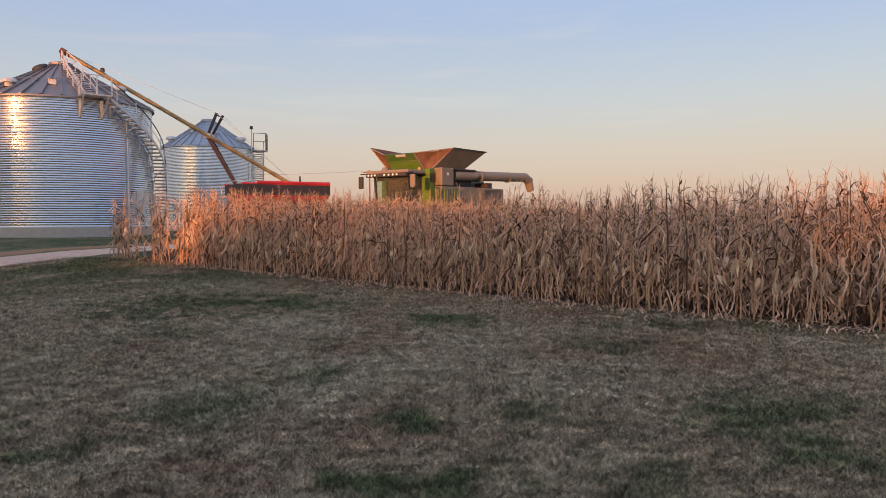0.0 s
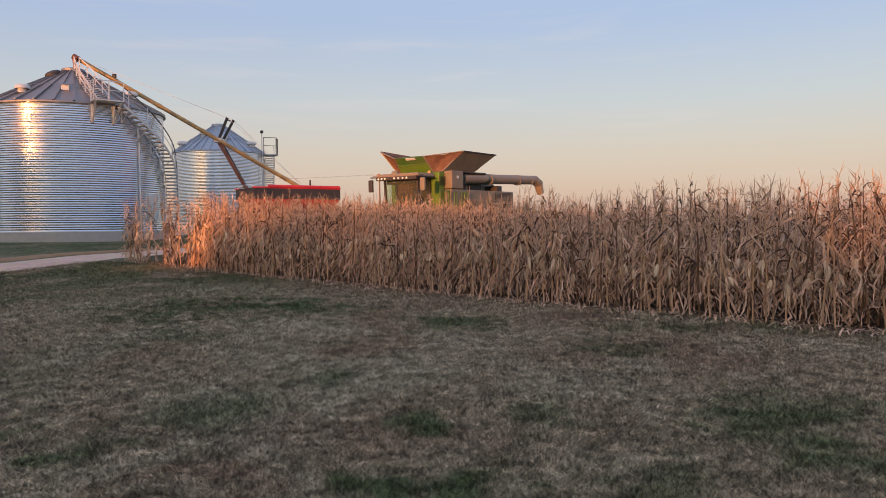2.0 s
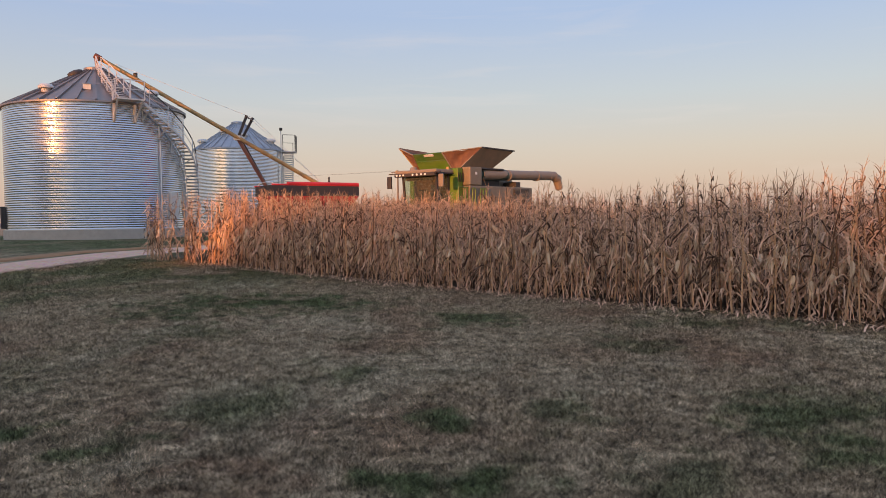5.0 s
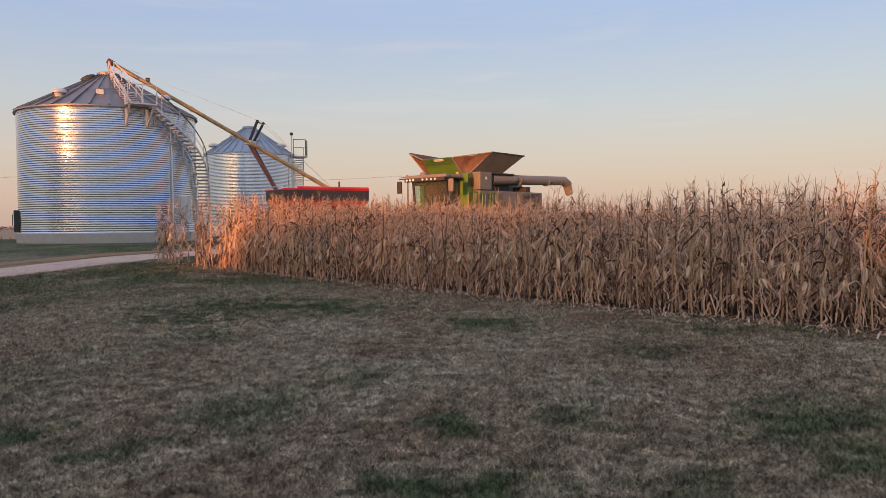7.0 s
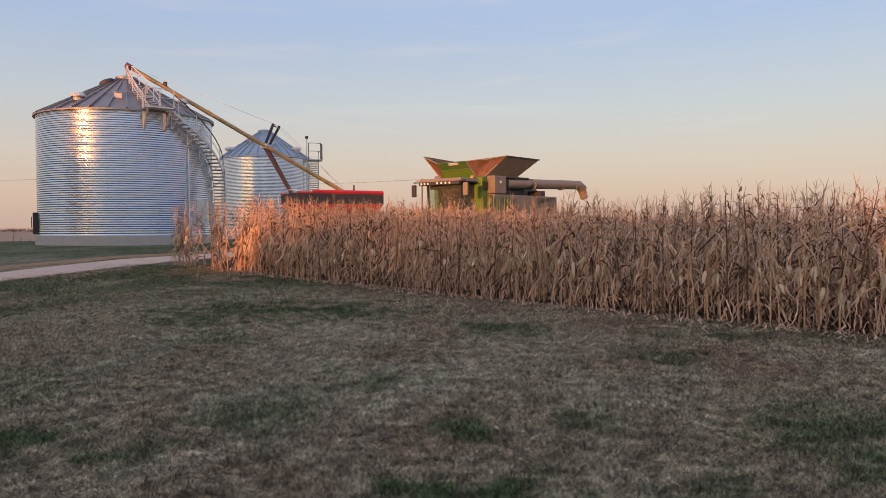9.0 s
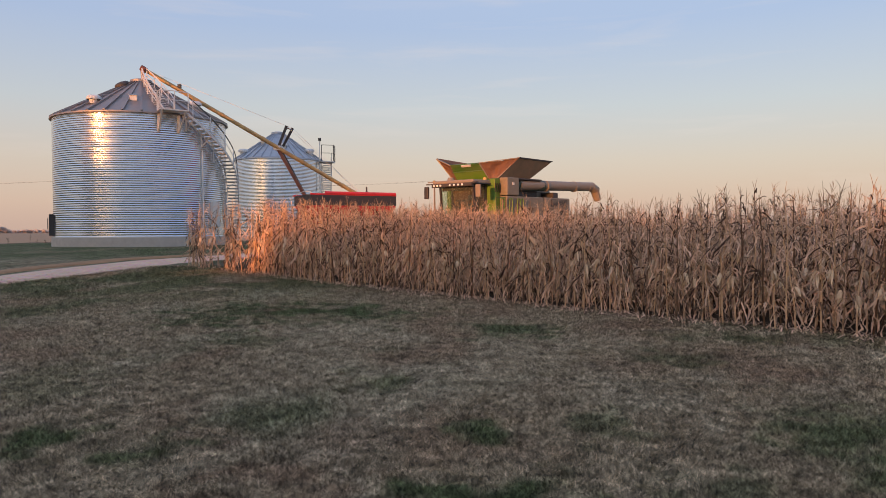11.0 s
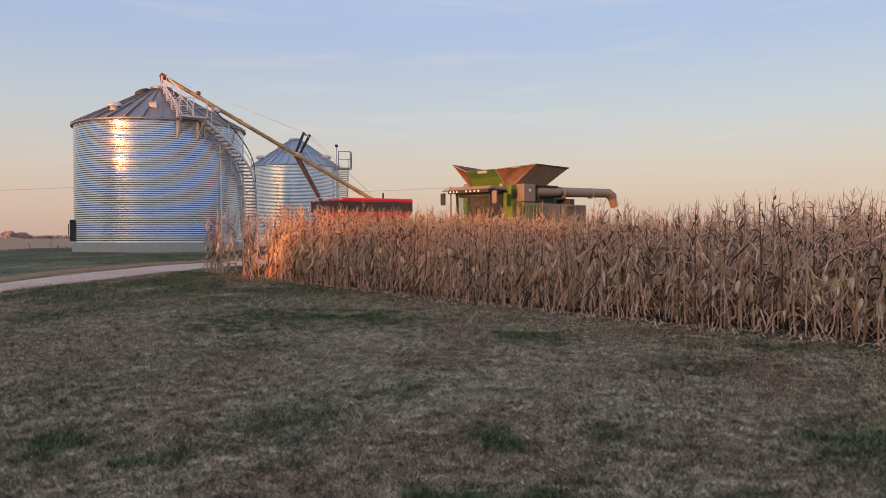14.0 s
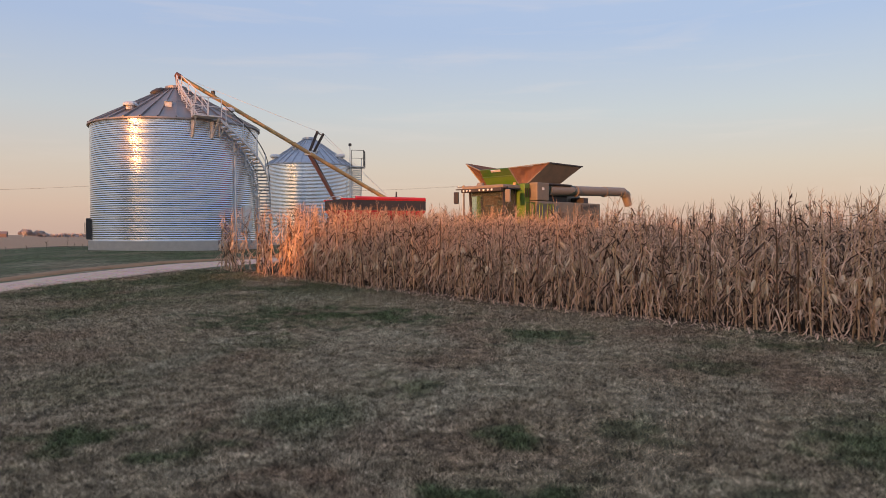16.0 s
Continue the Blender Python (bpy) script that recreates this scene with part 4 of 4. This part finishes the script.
    for i, yy in enumerate((-1.02, -0.82, -0.62, -0.05, 0.2, 0.45, 0.68)):
        part("work_light", rod((3.44, yy, 3.42), (3.51, yy, 3.42), 0.04, 0.048, 14), M_LAMP, roof)
    part("antenna_dome", rod((3.1, -0.35, 3.62), (3.1, -0.35, 3.78), 0.2, 0.13, 16), M_PIPE, roof)
    part("beacon", rod((2.4, 1.05, 3.63), (2.4, 1.05, 3.76), 0.09, 0.07, 12), M_YELLOW, roof)
    for yy in (-0.98, 0.98):
        for xx, top_x in ((3.0, 3.12), (2.3, 2.3)):
            part("cab_post", beam((xx, yy, 2.0), (top_x, yy, 3.44), 0.09, 0.09), M_DARK, c)
        part("side_glass", plate([(3.0, yy, 2.05), (3.1, yy, 3.42), (2.32, yy, 3.42), (2.32, yy, 2.05)], 0.02), M_GLASS, c)
    part("windscreen", plate([(3.02, -0.95, 2.05), (3.02, 0.95, 2.05), (3.12, 0.95, 3.42), (3.12, -0.95, 3.42)], 0.02), M_GLASS, c)
    part("rear_wall", box(2.23, 2.28, -0.95, 0.95, 2.05, 3.42), M_CABIN, c, "brown cab rear wall, orange light mixed into its colour")
    bm = box(2.4, 2.8, -0.28, 0.28, 2.05, 2.55, None, 0.08)
    box_into(bm, 2.34, 2.5, -0.28, 0.28, 2.5, 3.1, None, 0.06)
    part("driver_seat", bm, M_CANVAS, c)
    bm = rod((2.98, 0, 2.05), (2.88, 0, 2.7), 0.05)
    box_into(bm, 2.78, 2.92, -0.22, 0.22, 2.72, 2.78, None, 0.02)
    part("steering_column", bm, M_DARK, c)
    for s in (-1, 1):
        part("mirror_arm", beam((3.35, s * 1.15, 3.5), (3.45, s * 1.55, 3.5), 0.05, 0.05), M_DARK, roof)
        m = part("mirror", box(3.38, 3.48, s * 1.55 - 0.13, s * 1.55 + 0.13, 2.85, 3.4, None, 0.04), M_PIPE if s > 0 else M_DARK, roof)
    # steps and hand rails beside the cab
    for xx in (1.3, 1.9, 2.5):
        part("hand_rail", rod((xx, 1.75, 1.9), (xx, 1.75, 2.85), 0.025, None, 8), M_GREEN, c)
    part("hand_rail", rod((1.3, 1.75, 2.85), (2.5, 1.75, 2.85), 0.025, None, 8), M_GREEN, c)
    part("hand_rail", rod((1.3, 1.75, 2.4), (2.5, 1.75, 2.4), 0.02, None, 8), M_GREEN, c)
    for xx in (0.75, 1.0, 1.55, 2.15):
        bm = rod((xx, 1.93, 1.9), (xx, 1.93, 2.72), 0.022, None, 8)
        for k_ in range(6):
            t0, t1 = math.pi * k_ / 6, math.pi * (k_ + 1) / 6
            rod_into(bm, (xx + 0.1 - 0.1 * math.cos(t0), 1.93, 2.72 + 0.1 * math.sin(t0)), (xx + 0.1 - 0.1 * math.cos(t1), 1.93, 2.72 + 0.1 * math.sin(t1)), 0.022, None, 8)
        rod_into(bm, (xx + 0.2, 1.93, 2.72), (xx + 0.2, 1.93, 1.9), 0.022, None, 8)
        part("grab_rail", bm, M_LIME, c)
    part("platform", box(1.3, 2.7, 1.0, 1.8, 1.78, 1.86), M_DARK, c)
    # folded unloading auger along the side
    ya, za = 1.62, 3.45
    tube = part("unloading_auger", rod((0.75, ya, za), (-5.35, ya + 0.05, za + 0.16), 0.235, 0.225, 24), M_PIPE, c, "dusty unloading auger folded along the side")
    part("elbow", rod((0.95, ya - 0.1, za), (-1.1, ya, za + 0.04), 0.262, 0.252, 20), M_DEEP, tube, "dark green inner auger elbow")
    for xx in (-1.3, -3.7):
        part("clamp", rod((xx - 0.05, ya + 0.02, za + 0.16 * -xx / 6), (xx + 0.05, ya + 0.02, za + 0.16 * -xx / 6), 0.262, None, 24), M_PIPE, tube)
    bm = rod((-5.25, ya + 0.05, za + 0.15), (-5.7, ya + 0.05, za - 0.02), 0.24, 0.23, 18)
    rod_into(bm, (-5.55, ya + 0.05, za + 0.10), (-5.85, ya + 0.05, za - 0.5), 0.23, 0.19, 18)
    part("spout", bm, M_PIPE, tube, "drooping discharge spout")
    part("auger_cradle", box(-2.2, -1.8, 1.0, 1.75, 2.9, 3.2, None, 0.03), M_DARK, c)
    part("recess_lid", box(-0.75, 1.0, 1.2, 1.86, 3.68, 3.76, None, 0.03), M_DARK, c)
    part("auger_recess", box(-0.9, 1.0, 1.38, 1.44, 2.97, 3.66), M_DARK, c)
    # cooling grille, deck rails and roof fittings
    grille = part("side_grille", box(-2.75, -1.45, 1.86, 1.89, 2.5, 2.86, None, 0.01), M_DARK, c)
    for i in range(6):
        part("slat", box(-2.72, -1.48, 1.89, 1.905, 2.53 + 0.055 * i, 2.555 + 0.055 * i), M_DUSTY, grille)
    for xx in (-2.7, -2.0, -1.2):
        part("deck_post", rod((xx, -1.15, 2.93), (xx, -1.15, 3.85), 0.022, None, 6), M_DARK, c)
    part("deck_rail", rod((-2.7, -1.15, 3.85), (-1.2, -1.15, 3.85), 0.022, None, 6), M_DARK, c)
    part("exhaust", rod((-1.9, -0.3, 3.3), (-1.9, -0.3, 3.95), 0.09, 0.08, 12), M_DARK, c)
    part("air_intake", box(-2.6, -1.9, -0.9, 0.3, 3.33, 3.6, None, 0.08), M_DARK, c)
    part("beacon", rod((3.2, -1.3, 3.52), (3.2, -1.3, 3.68), 0.07, 0.06, 12), M_YELLOW, roof)
    part("roof_hatch", box(2.2, 2.9, -0.6, 0.6, 3.63, 3.67, None, 0.015), M_PIPE, roof)
    part("door_handle", box(2.4, 2.46, 0.99, 1.05, 2.6, 2.85, None, 0.01), M_DARK, c)
    part("door_sill", box(2.28, 3.0, 0.96, 1.03, 2.0, 2.14, None, 0.02), M_DEEP, c)
    part("sun_blind", box(3.02, 3.06, -0.92, 0.92, 3.18, 3.42, None, 0.01), M_DARK, c, "dark sun blind behind the windscreen")
    part("wiper", beam((3.06, 0.1, 2.1), (3.12, -0.35, 2.95), 0.03, 0.03), M_DARK, c)
    part("cab_console", box(2.5, 2.95, 0.4, 0.8, 2.05, 2.6, None, 0.05), M_DARK, c)
    part("seat_headrest", box(2.34, 2.46, -0.16, 0.16, 3.06, 3.28, None, 0.05), M_CANVAS, c)
    part("roof_gutter", box(2.05, 3.42, 1.2, 1.25, 3.44, 3.5, None, 0.015), M_DARK, roof)
    part("cab_monitor", box(2.8, 2.86, 0.45, 0.75, 2.75, 2.98, None, 0.015), M_DARK, c)
    part("data_plate", box(1.36, 1.50, 1.88, 1.892, 3.42, 3.54), M_PALE, c)
    for xx in (2.0, 2.15, 2.3):
        part("hose", rod((xx - 0.1, 1.5, 3.1), (xx - 0.05, 1.52, 3.5), 0.025, None, 8), M_TYRE, c)
    # wheels
    for xx, rad, wd, yy in ((1.3, 0.98, 0.7, 1.35), (-2.3, 0.72, 0.5, 1.3)):
        for s in (-1, 1):
            v, f = spin([(rad * 0.5, -wd / 2), (rad * 0.9, -wd / 2), (rad, -wd * 0.32), (rad, wd * 0.32), (rad * 0.9, wd / 2), (rad * 0.5, wd / 2)], 32)
            wheel = mesh_object("wheel", v, f, M_TYRE, c, True)
            wheel.matrix_local = pose(xx, s * yy, rad, 90, 0, 0)
            v, f = spin([(0.02, 0.0), (rad * 0.4, 0.05), (rad * 0.52, wd * 0.4)], 24)
            r1 = mesh_object("rim", v, f, M_RIM, wheel, True)
            r1.matrix_local = pose(0, 0, 0, 180 if s > 0 else 0)
            for k_ in range(18):
                a = 2 * math.pi * k_ / 18
                bm = box(-0.05, 0.05, -wd * 0.45, wd * 0.45, 0, 0.05, pose(0, 0, 0, 90, 0, 0) @ pose(0, 0, 0, 0, math.degrees(a), 18) @ pose(0, 0, rad - 0.01))
                part("lug", bm, M_TYRE, wheel)
    return c


combine_harvester(-0.35, 35.2, -128.5)


# ---- corn ----
def ribbon(path, widths, side, fold):
    """A folded leaf blade along a path: three vertices across."""
    n = len(path)
    tan = np.gradient(path, axis=0)
    nrm = np.cross(side, tan)
    nrm /= np.linalg.norm(nrm, axis=1)[:, None] + 1e-9
    verts = np.stack([path - side * widths[:, None] + nrm * (widths * fold)[:, None], path, path + side * widths[:, None] + nrm * (widths * fold)[:, None]], 1).reshape(-1, 3)
    faces = [(3 * i + j, 3 * i + j + 1, 3 * i + 4 + j, 3 * i + 3 + j) for i in range(n - 1) for j in (0, 1)]
    return verts, faces


def tube_path(path, radii, sides):
    n = len(path)
    a = np.arange(sides) * 2 * np.pi / sides
    circle = np.stack([np.cos(a), np.sin(a), 0 * a], -1)
    verts = (path[:, None, :] + circle[None] * np.asarray(radii)[:, None, None]).reshape(-1, 3)
    faces = [(i * sides + j, i * sides + (j + 1) % sides, (i + 1) * sides + (j + 1) % sides, (i + 1) * sides + j) for i in range(n - 1) for j in range(sides)]
    return verts, faces


def husk(base, axis_, ln, rng):
    """An ear in its husk, with loose husk leaves."""
    s0 = np.cross(axis_, [0.1, 0.2, 1.0])
    s0 /= np.linalg.norm(s0)
    s1 = np.cross(axis_, s0)
    verts, faces = [], []
    for t, r in [(0, 0.012), (0.12, 0.029), (0.35, 0.037), (0.65, 0.032), (0.88, 0.018), (1.0, 0.004)]:
        for j in range(7):
            b_ = 2 * math.pi * j / 7
            rr = r * (1 + 0.16 * math.sin(3 * b_ + 4 * t))
            verts.append(base + axis_ * ln * t + (s0 * math.cos(b_) + s1 * math.sin(b_)) * rr)
    faces = [(i * 7 + j, i * 7 + (j + 1) % 7, (i + 1) * 7 + (j + 1) % 7, (i + 1) * 7 + j) for i in range(5) for j in range(7)]
    for j in range(rng.integers(2, 5)):
        b_ = rng.uniform(0, 6.28)
        e = s0 * math.cos(b_) + s1 * math.sin(b_)
        tt = np.linspace(0, 1, 5)
        pts = base + np.outer(tt, axis_ * ln * rng.uniform(0.7, 1.35)) + np.outer(0.03 + 0.07 * tt ** 2 * rng.uniform(0.2, 2), e)
        rv, rf = ribbon(pts, np.array([0.010, 0.018, 0.019, 0.012, 0.002]), np.tile(np.cross(axis_, e), (5, 1)), 0.5)
        faces += [tuple(q + len(verts) for q in f_) for f_ in rf]
        verts += list(rv)
    return np.array(verts), faces


def corn_parts(rng, low=0.1, count=36, ears=True):
    """One dry corn plant as (name, vertices, faces) parts. low: the height of its lowest leaf."""
    out = []
    h = rng.uniform(1.8, 2.12)
    lean = rng.normal(0, 0.035, 2)
    zz = np.array([-0.03, 0.3, 0.7, 1.05, 1.4, 1.75, h])
    path = np.stack([lean[0] * np.abs(zz) ** 1.5 + 0.010 * np.sin(zz * 4), lean[1] * np.abs(zz) ** 1.5 + 0.010 * np.cos(zz * 5), zz], -1)
    out.append(("stalk", *tube_path(path, [0.016, 0.015, 0.014, 0.013, 0.010, 0.008, 0.004], 5)))

    def at(z):
        return np.array([np.interp(z, zz, path[:, i]) for i in range(3)])

    turn = rng.uniform(0, 6.28)
    for i in range(count):
        # the upper third carries more, smaller blades
        z = low + (i + rng.uniform(0, 1)) / (count - 9) * (h - low - 0.04) if i < count - 9 else h - 0.02 - 0.62 * rng.random() ** 1.3
        a = turn + (i % 2) * math.pi + rng.normal(0, 0.9)
        out_dir = np.array([math.cos(a), math.sin(a), 0])
        side = np.array([-math.sin(a), math.cos(a), 0])
        n = 6
        high = z > h - 0.55
        # most blades have broken close to the stalk and hang down along it
        stands = rng.random() < (0.62 if high else 0.28)
        length = rng.uniform(0.10, 0.30) if high else rng.uniform(0.25, 0.60)
        length = min(length, z * 1.05 + 0.12)
        ang = rng.uniform(0.9, 1.45) if stands else rng.uniform(0.1, 1.2)
        kink = rng.integers(2, 5) if stands else rng.integers(0, 2)
        hang = rng.uniform(-1.2, 0.2) if stands else rng.uniform(-1.57, -0.7)
        pts, p, step = [at(z)], at(z).copy(), length / n
        th, drift = ang, rng.normal(0, 0.22)
        for k_ in range(n):
            th = (th - rng.uniform(0.0, 0.3)) if k_ < kink else th + (hang - th) * rng.uniform(0.65, 1.0) + rng.normal(0, 0.16)
            p = p + step * (out_dir * math.cos(th) + np.array([0, 0, math.sin(th)]) + side * (drift + rng.normal(0, 0.34)))
            pts.append(p.copy())
        pts = np.array(pts)
        pts[:, 2] = np.maximum(pts[:, 2], 0.02)
        w = rng.uniform(0.006, 0.019) * (0.7 if high else 1.0) * np.array([0.55, 1, 1, 0.95, 0.8, 0.5, 0.06]) * rng.uniform(0.4, 1.35, n + 1)
        tw = rng.uniform(0, 6.28) + np.cumsum(rng.normal(0, 0.55, n + 1))
        sides = np.stack([side * math.cos(t) + out_dir * math.sin(t) for t in tw])
        out.append(("leaf", *ribbon(pts, w, sides, rng.uniform(0.4, 1.8))))
    if ears:
        for _ in range(2 if rng.random() < 0.35 else 1):
            # the ears hang in one band at half the plant's height
            z = rng.normal(0.88, 0.13)
            a = rng.uniform(0, 6.28)
            d = np.array([math.cos(a), math.sin(a), 0])
            droop = rng.uniform(-1.5, -0.7) if rng.random() < 0.88 else rng.uniform(0.3, 1.1)
            out.append(("ear", *husk(at(z) + d * 0.05, d * math.cos(droop) + np.array([0, 0, math.sin(droop)]), rng.uniform(0.16, 0.22), rng)))
    # tassel: a tall thin spike with a few side branches
    verts, faces = [], []
    tip = at(h)
    for j in range(rng.integers(2, 7)):
        b_ = rng.uniform(0, 6.28)
        sp = rng.uniform(0.02, 0.35) if j == 0 else rng.uniform(0.2, 0.9)
        ln = rng.uniform(0.14, 0.34) if j == 0 else rng.uniform(0.08, 0.20)
        tt = np.linspace(0, 1, 4)
        start = tip + np.array([0, 0, 0.025 * j])
        pts = start + np.outer(tt * ln, [math.cos(b_) * sp, math.sin(b_) * sp, 1.0]) - np.outer(tt ** 2 * ln * sp * 0.6, [0, 0, 1])
        tv, tf = tube_path(pts, [0.0042, 0.0045, 0.0038, 0.0015], 3)
        faces += [tuple(q + len(verts) for q in f_) for f_ in tf]
        verts += list(tv)
    out.append(("tassel", np.array(verts), faces))
    return out


CORN_MATS = {"stalk": M_STALK, "leaf": M_LEAF, "ear": M_EAR, "tassel": M_TASSEL}
rng = np.random.default_rng(7)
KINDS = [corn_parts(rng) for _ in range(18)]
DEEP_KINDS = [corn_parts(rng, 0.9, 19, False) for _ in range(12)]      # deep in the crop only the upper half is leafy


def corn_xy(u, v):
    """u runs along the field's edge to its far end, v into the field."""
    s = math.sqrt(0.5)
    return s * (v - u), s * (v + u)


def tall(u):
    """How the crop's height varies along the edge."""
    return np.interp(u, [0.5, 4, 9, 14, 20, 25, 28], [1.05, 1.01, 0.97, 0.96, 1.07, 1.14, 1.0])


# front rows: every plant is a thing of its own
models = []
for kind in KINDS:
    root = None
    for name, verts, faces in kind:
        if root is None:
            root = tagged(mesh_object("corn_plant", verts, faces, CORN_MATS[name]), "dry tan corn plant with hanging ears and curled leaves", "corn plant", "corn plants at the field edge")
        else:
            mesh_object(name, verts, faces, CORN_MATS[name], root)
    models.append(root)
front = []
u = 0.6
while u < 24.9:
    front.append((u, 11.67 + rng.normal(0, 0.05) + 0.1 * math.sin(u * 0.9)))
    u += rng.uniform(0.13, 0.21)
for i in range(24):
    t = (i + rng.uniform(0, 1)) / 24
    front.append((24.9 + 3.4 * t, 11.5 - 1.2 * t + rng.uniform(-0.2, 1.6) * (1 - 0.6 * t)))
for i, (u, v) in enumerate(front):
    x, y = corn_xy(u, v)
    j = i if i < len(models) else int(rng.integers(0, len(models)))
    s = rng.uniform(0.92, 1.08) * float(tall(u))
    m = pose(x, y, float(ground_z(x, y)), rng.normal(0, 4.0), rng.normal(0, 4.0), rng.uniform(0, 360)) @ Matrix.Diagonal((s, s, s, 1))
    if i < len(models):
        models[j].matrix_world = m
    else:
        copy_thing(models[j], m)

# the crop behind them
spots = []
for r_ in range(1, 16):
    v = 11.67 + 0.72 * r_
    lo, hi = 0.3 + 0.1 * r_, 25.2 + rng.uniform(-0.8, 0.8)
    u = lo
    while u < hi:
        spots.append((u, v + rng.normal(0, 0.06)))
        u += rng.uniform(0.12, 0.2) if r_ < 5 else rng.uniform(0.17, 0.27)
verts_all, faces_all, mats_all, base_i = [], [], [], 0
names = ["stalk", "leaf", "ear", "tassel"]


def pack(kind):
    """A plant's parts as one set of arrays: vertices, faces, material numbers."""
    vs, fs, ms, o = [], [], [], 0
    for name, verts, faces in kind:
        vs.append(verts)
        fs.append(np.array(faces) + o)
        ms.append(np.full(len(faces), names.index(name)))
        o += len(verts)
    return np.concatenate(vs), np.concatenate(fs), np.concatenate(ms)


packed, packed_deep = [pack(kind) for kind in KINDS], [pack(kind) for kind in DEEP_KINDS]
for u, v in spots:
    x, y = corn_xy(u, v)
    from_ = packed if v < 11.67 + 0.72 * 4.5 else packed_deep
    V, F, K = from_[int(rng.integers(0, len(from_)))]
    m = np.array((pose(0, 0, 0, rng.normal(0, 4.0), rng.normal(0, 4.0), rng.uniform(0, 360))).to_3x3()) * rng.uniform(0.93, 1.1) * float(tall(u)) * (1.0 if v < 14 else 0.94)
    verts_all.append(V @ m.T + (x, y, float(ground_z(x, y))))
    faces_all.append(F + base_i)
    mats_all.append(K)
    base_i += len(V)


def quads(name, verts, faces, mats, index=None, parent=None):
    """One mesh from arrays of vertices and four-cornered faces."""
    me = bpy.data.meshes.new(name)
    me.vertices.add(len(verts))
    me.vertices.foreach_set("co", np.asarray(verts, np.float32).ravel())
    me.loops.add(faces.size)
    me.loops.foreach_set("vertex_index", faces.ravel().astype(np.int32))
    me.polygons.add(len(faces))
    me.polygons.foreach_set("loop_start", np.arange(len(faces), dtype=np.int32) * faces.shape[1])
    for m_ in mats:
        me.materials.append(m_)
    if index is not None:
        me.polygons.foreach_set("material_index", index.astype(np.int32))
    me.update(calc_edges=True)
    ob = new(name, me)
    ob.parent = parent
    return ob


crop = quads("standing_corn", np.concatenate(verts_all), np.concatenate(faces_all), [CORN_MATS[n_] for n_ in names], np.concatenate(mats_all))
tagged(crop, "dense standing dry corn waiting for harvest", "corn field", kind="stuff")

# dry weeds on the field's edge
def weed(x, y, tall_, seed):
    rw = np.random.default_rng(seed)
    t = thing("weed", pose(x, y, float(ground_z(x, y))), "dry brown weed standing at the field edge", "weed", "weeds")
    part("stem", rod((0, 0, -0.02), (0.05, 0, tall_), 0.012, 0.005, 6), M_WOOD, t)
    for i in range(7):
        z = tall_ * rw.uniform(0.25, 0.95)
        a = rw.uniform(0, 6.28)
        part("twig", rod((0.03, 0, z), (0.03 + 0.25 * tall_ * math.cos(a), 0.25 * tall_ * math.sin(a), z + rw.uniform(0.1, 0.3) * tall_), 0.009, 0.004, 5), M_WOOD, t)


for i, (az, d, h_) in enumerate(((-38.0, 57, 0.4), (-36.8, 57, 0.3), (-35.6, 56, 0.5), (-34.3, 55, 0.8), (-33.9, 58, 0.35), (-33.4, 57, 0.3))):
    weed(*polar(az, d), h_, 300 + i)

# fallen leaves and stalks along the edge
litter_v, litter_f = [], []
for i in range(1500):
    u, v = rng.uniform(0.5, 28), 11.55 + rng.normal(0, 0.28)
    if u > 25:
        v -= (u - 25) * 0.35
    x, y = corn_xy(u, v)
    a, ln, wd = rng.uniform(0, 6.28), rng.uniform(0.08, 0.38), rng.uniform(0.004, 0.014)
    d, s = np.array([math.cos(a), math.sin(a), 0]), np.array([-math.sin(a), math.cos(a), 0])
    c0 = np.array([x, y, float(ground_z(x, y)) + 0.015])
    for t in range(3):
        p, q = c0 + d * ln * t / 3, c0 + d * ln * (t + 1) / 3
        p, q = p + (0, 0, 0.05 * math.sin(t * 1.05)), q + (0, 0, 0.05 * math.sin((t + 1) * 1.05))
        litter_f.append([len(litter_v) + k_ for k_ in range(4)])
        litter_v += [p - s * wd, q - s * wd, q + s * wd, p + s * wd]
tagged(quads("corn_litter", np.array(litter_v), np.array(litter_f), [M_LEAF]), "fallen dry corn leaves along the field edge", "leaf litter", kind="stuff")

# ---- grass blades on the lawn ----
N = 1750000
r = 3.7 * (30 / 3.7) ** rng.uniform(0, 1, N) ** 0.95
az = np.radians(rng.uniform(-41, 34, N))
x, y = r * np.sin(az), r * np.cos(az)
keep = (x + y < 16.6) & (x > -17.0 + 0.09 * (y - 8))
x, y, r = x[keep], y[keep], r[keep]
kinds = lawn_kind(x, y)
n = len(x)
h = rng.uniform(0.010, 0.034, n) * (0.45 + 1.1 * lattice(x, y, 7.0, 21)) * (0.8 + r * 0.03) * (1 + 0.5 * kinds[:, 0])
a = rng.uniform(0, 6.28, n)
wd = 0.0012 + 0.00027 * r
tilt = rng.normal(0, 1.15, (n, 2)) * h[:, None]
zg = ground_z(x, y)
root = np.stack([x, y, zg - 0.004], -1)
sd = np.stack([np.cos(a) * wd, np.sin(a) * wd, 0 * a], -1)
tip = root + np.stack([tilt[:, 0], tilt[:, 1], h], -1)
bv = np.stack([root - sd, root + sd, tip], 1).reshape(-1, 3)
bf = np.arange(3 * n).reshape(-1, 3)
lawn = tagged(quads("lawn_grass", bv, bf, [M_BLADE]), "short dormant tan and green lawn grass", "grass", kind="stuff")
give_kind(lawn, np.repeat(kinds, 3, 0))
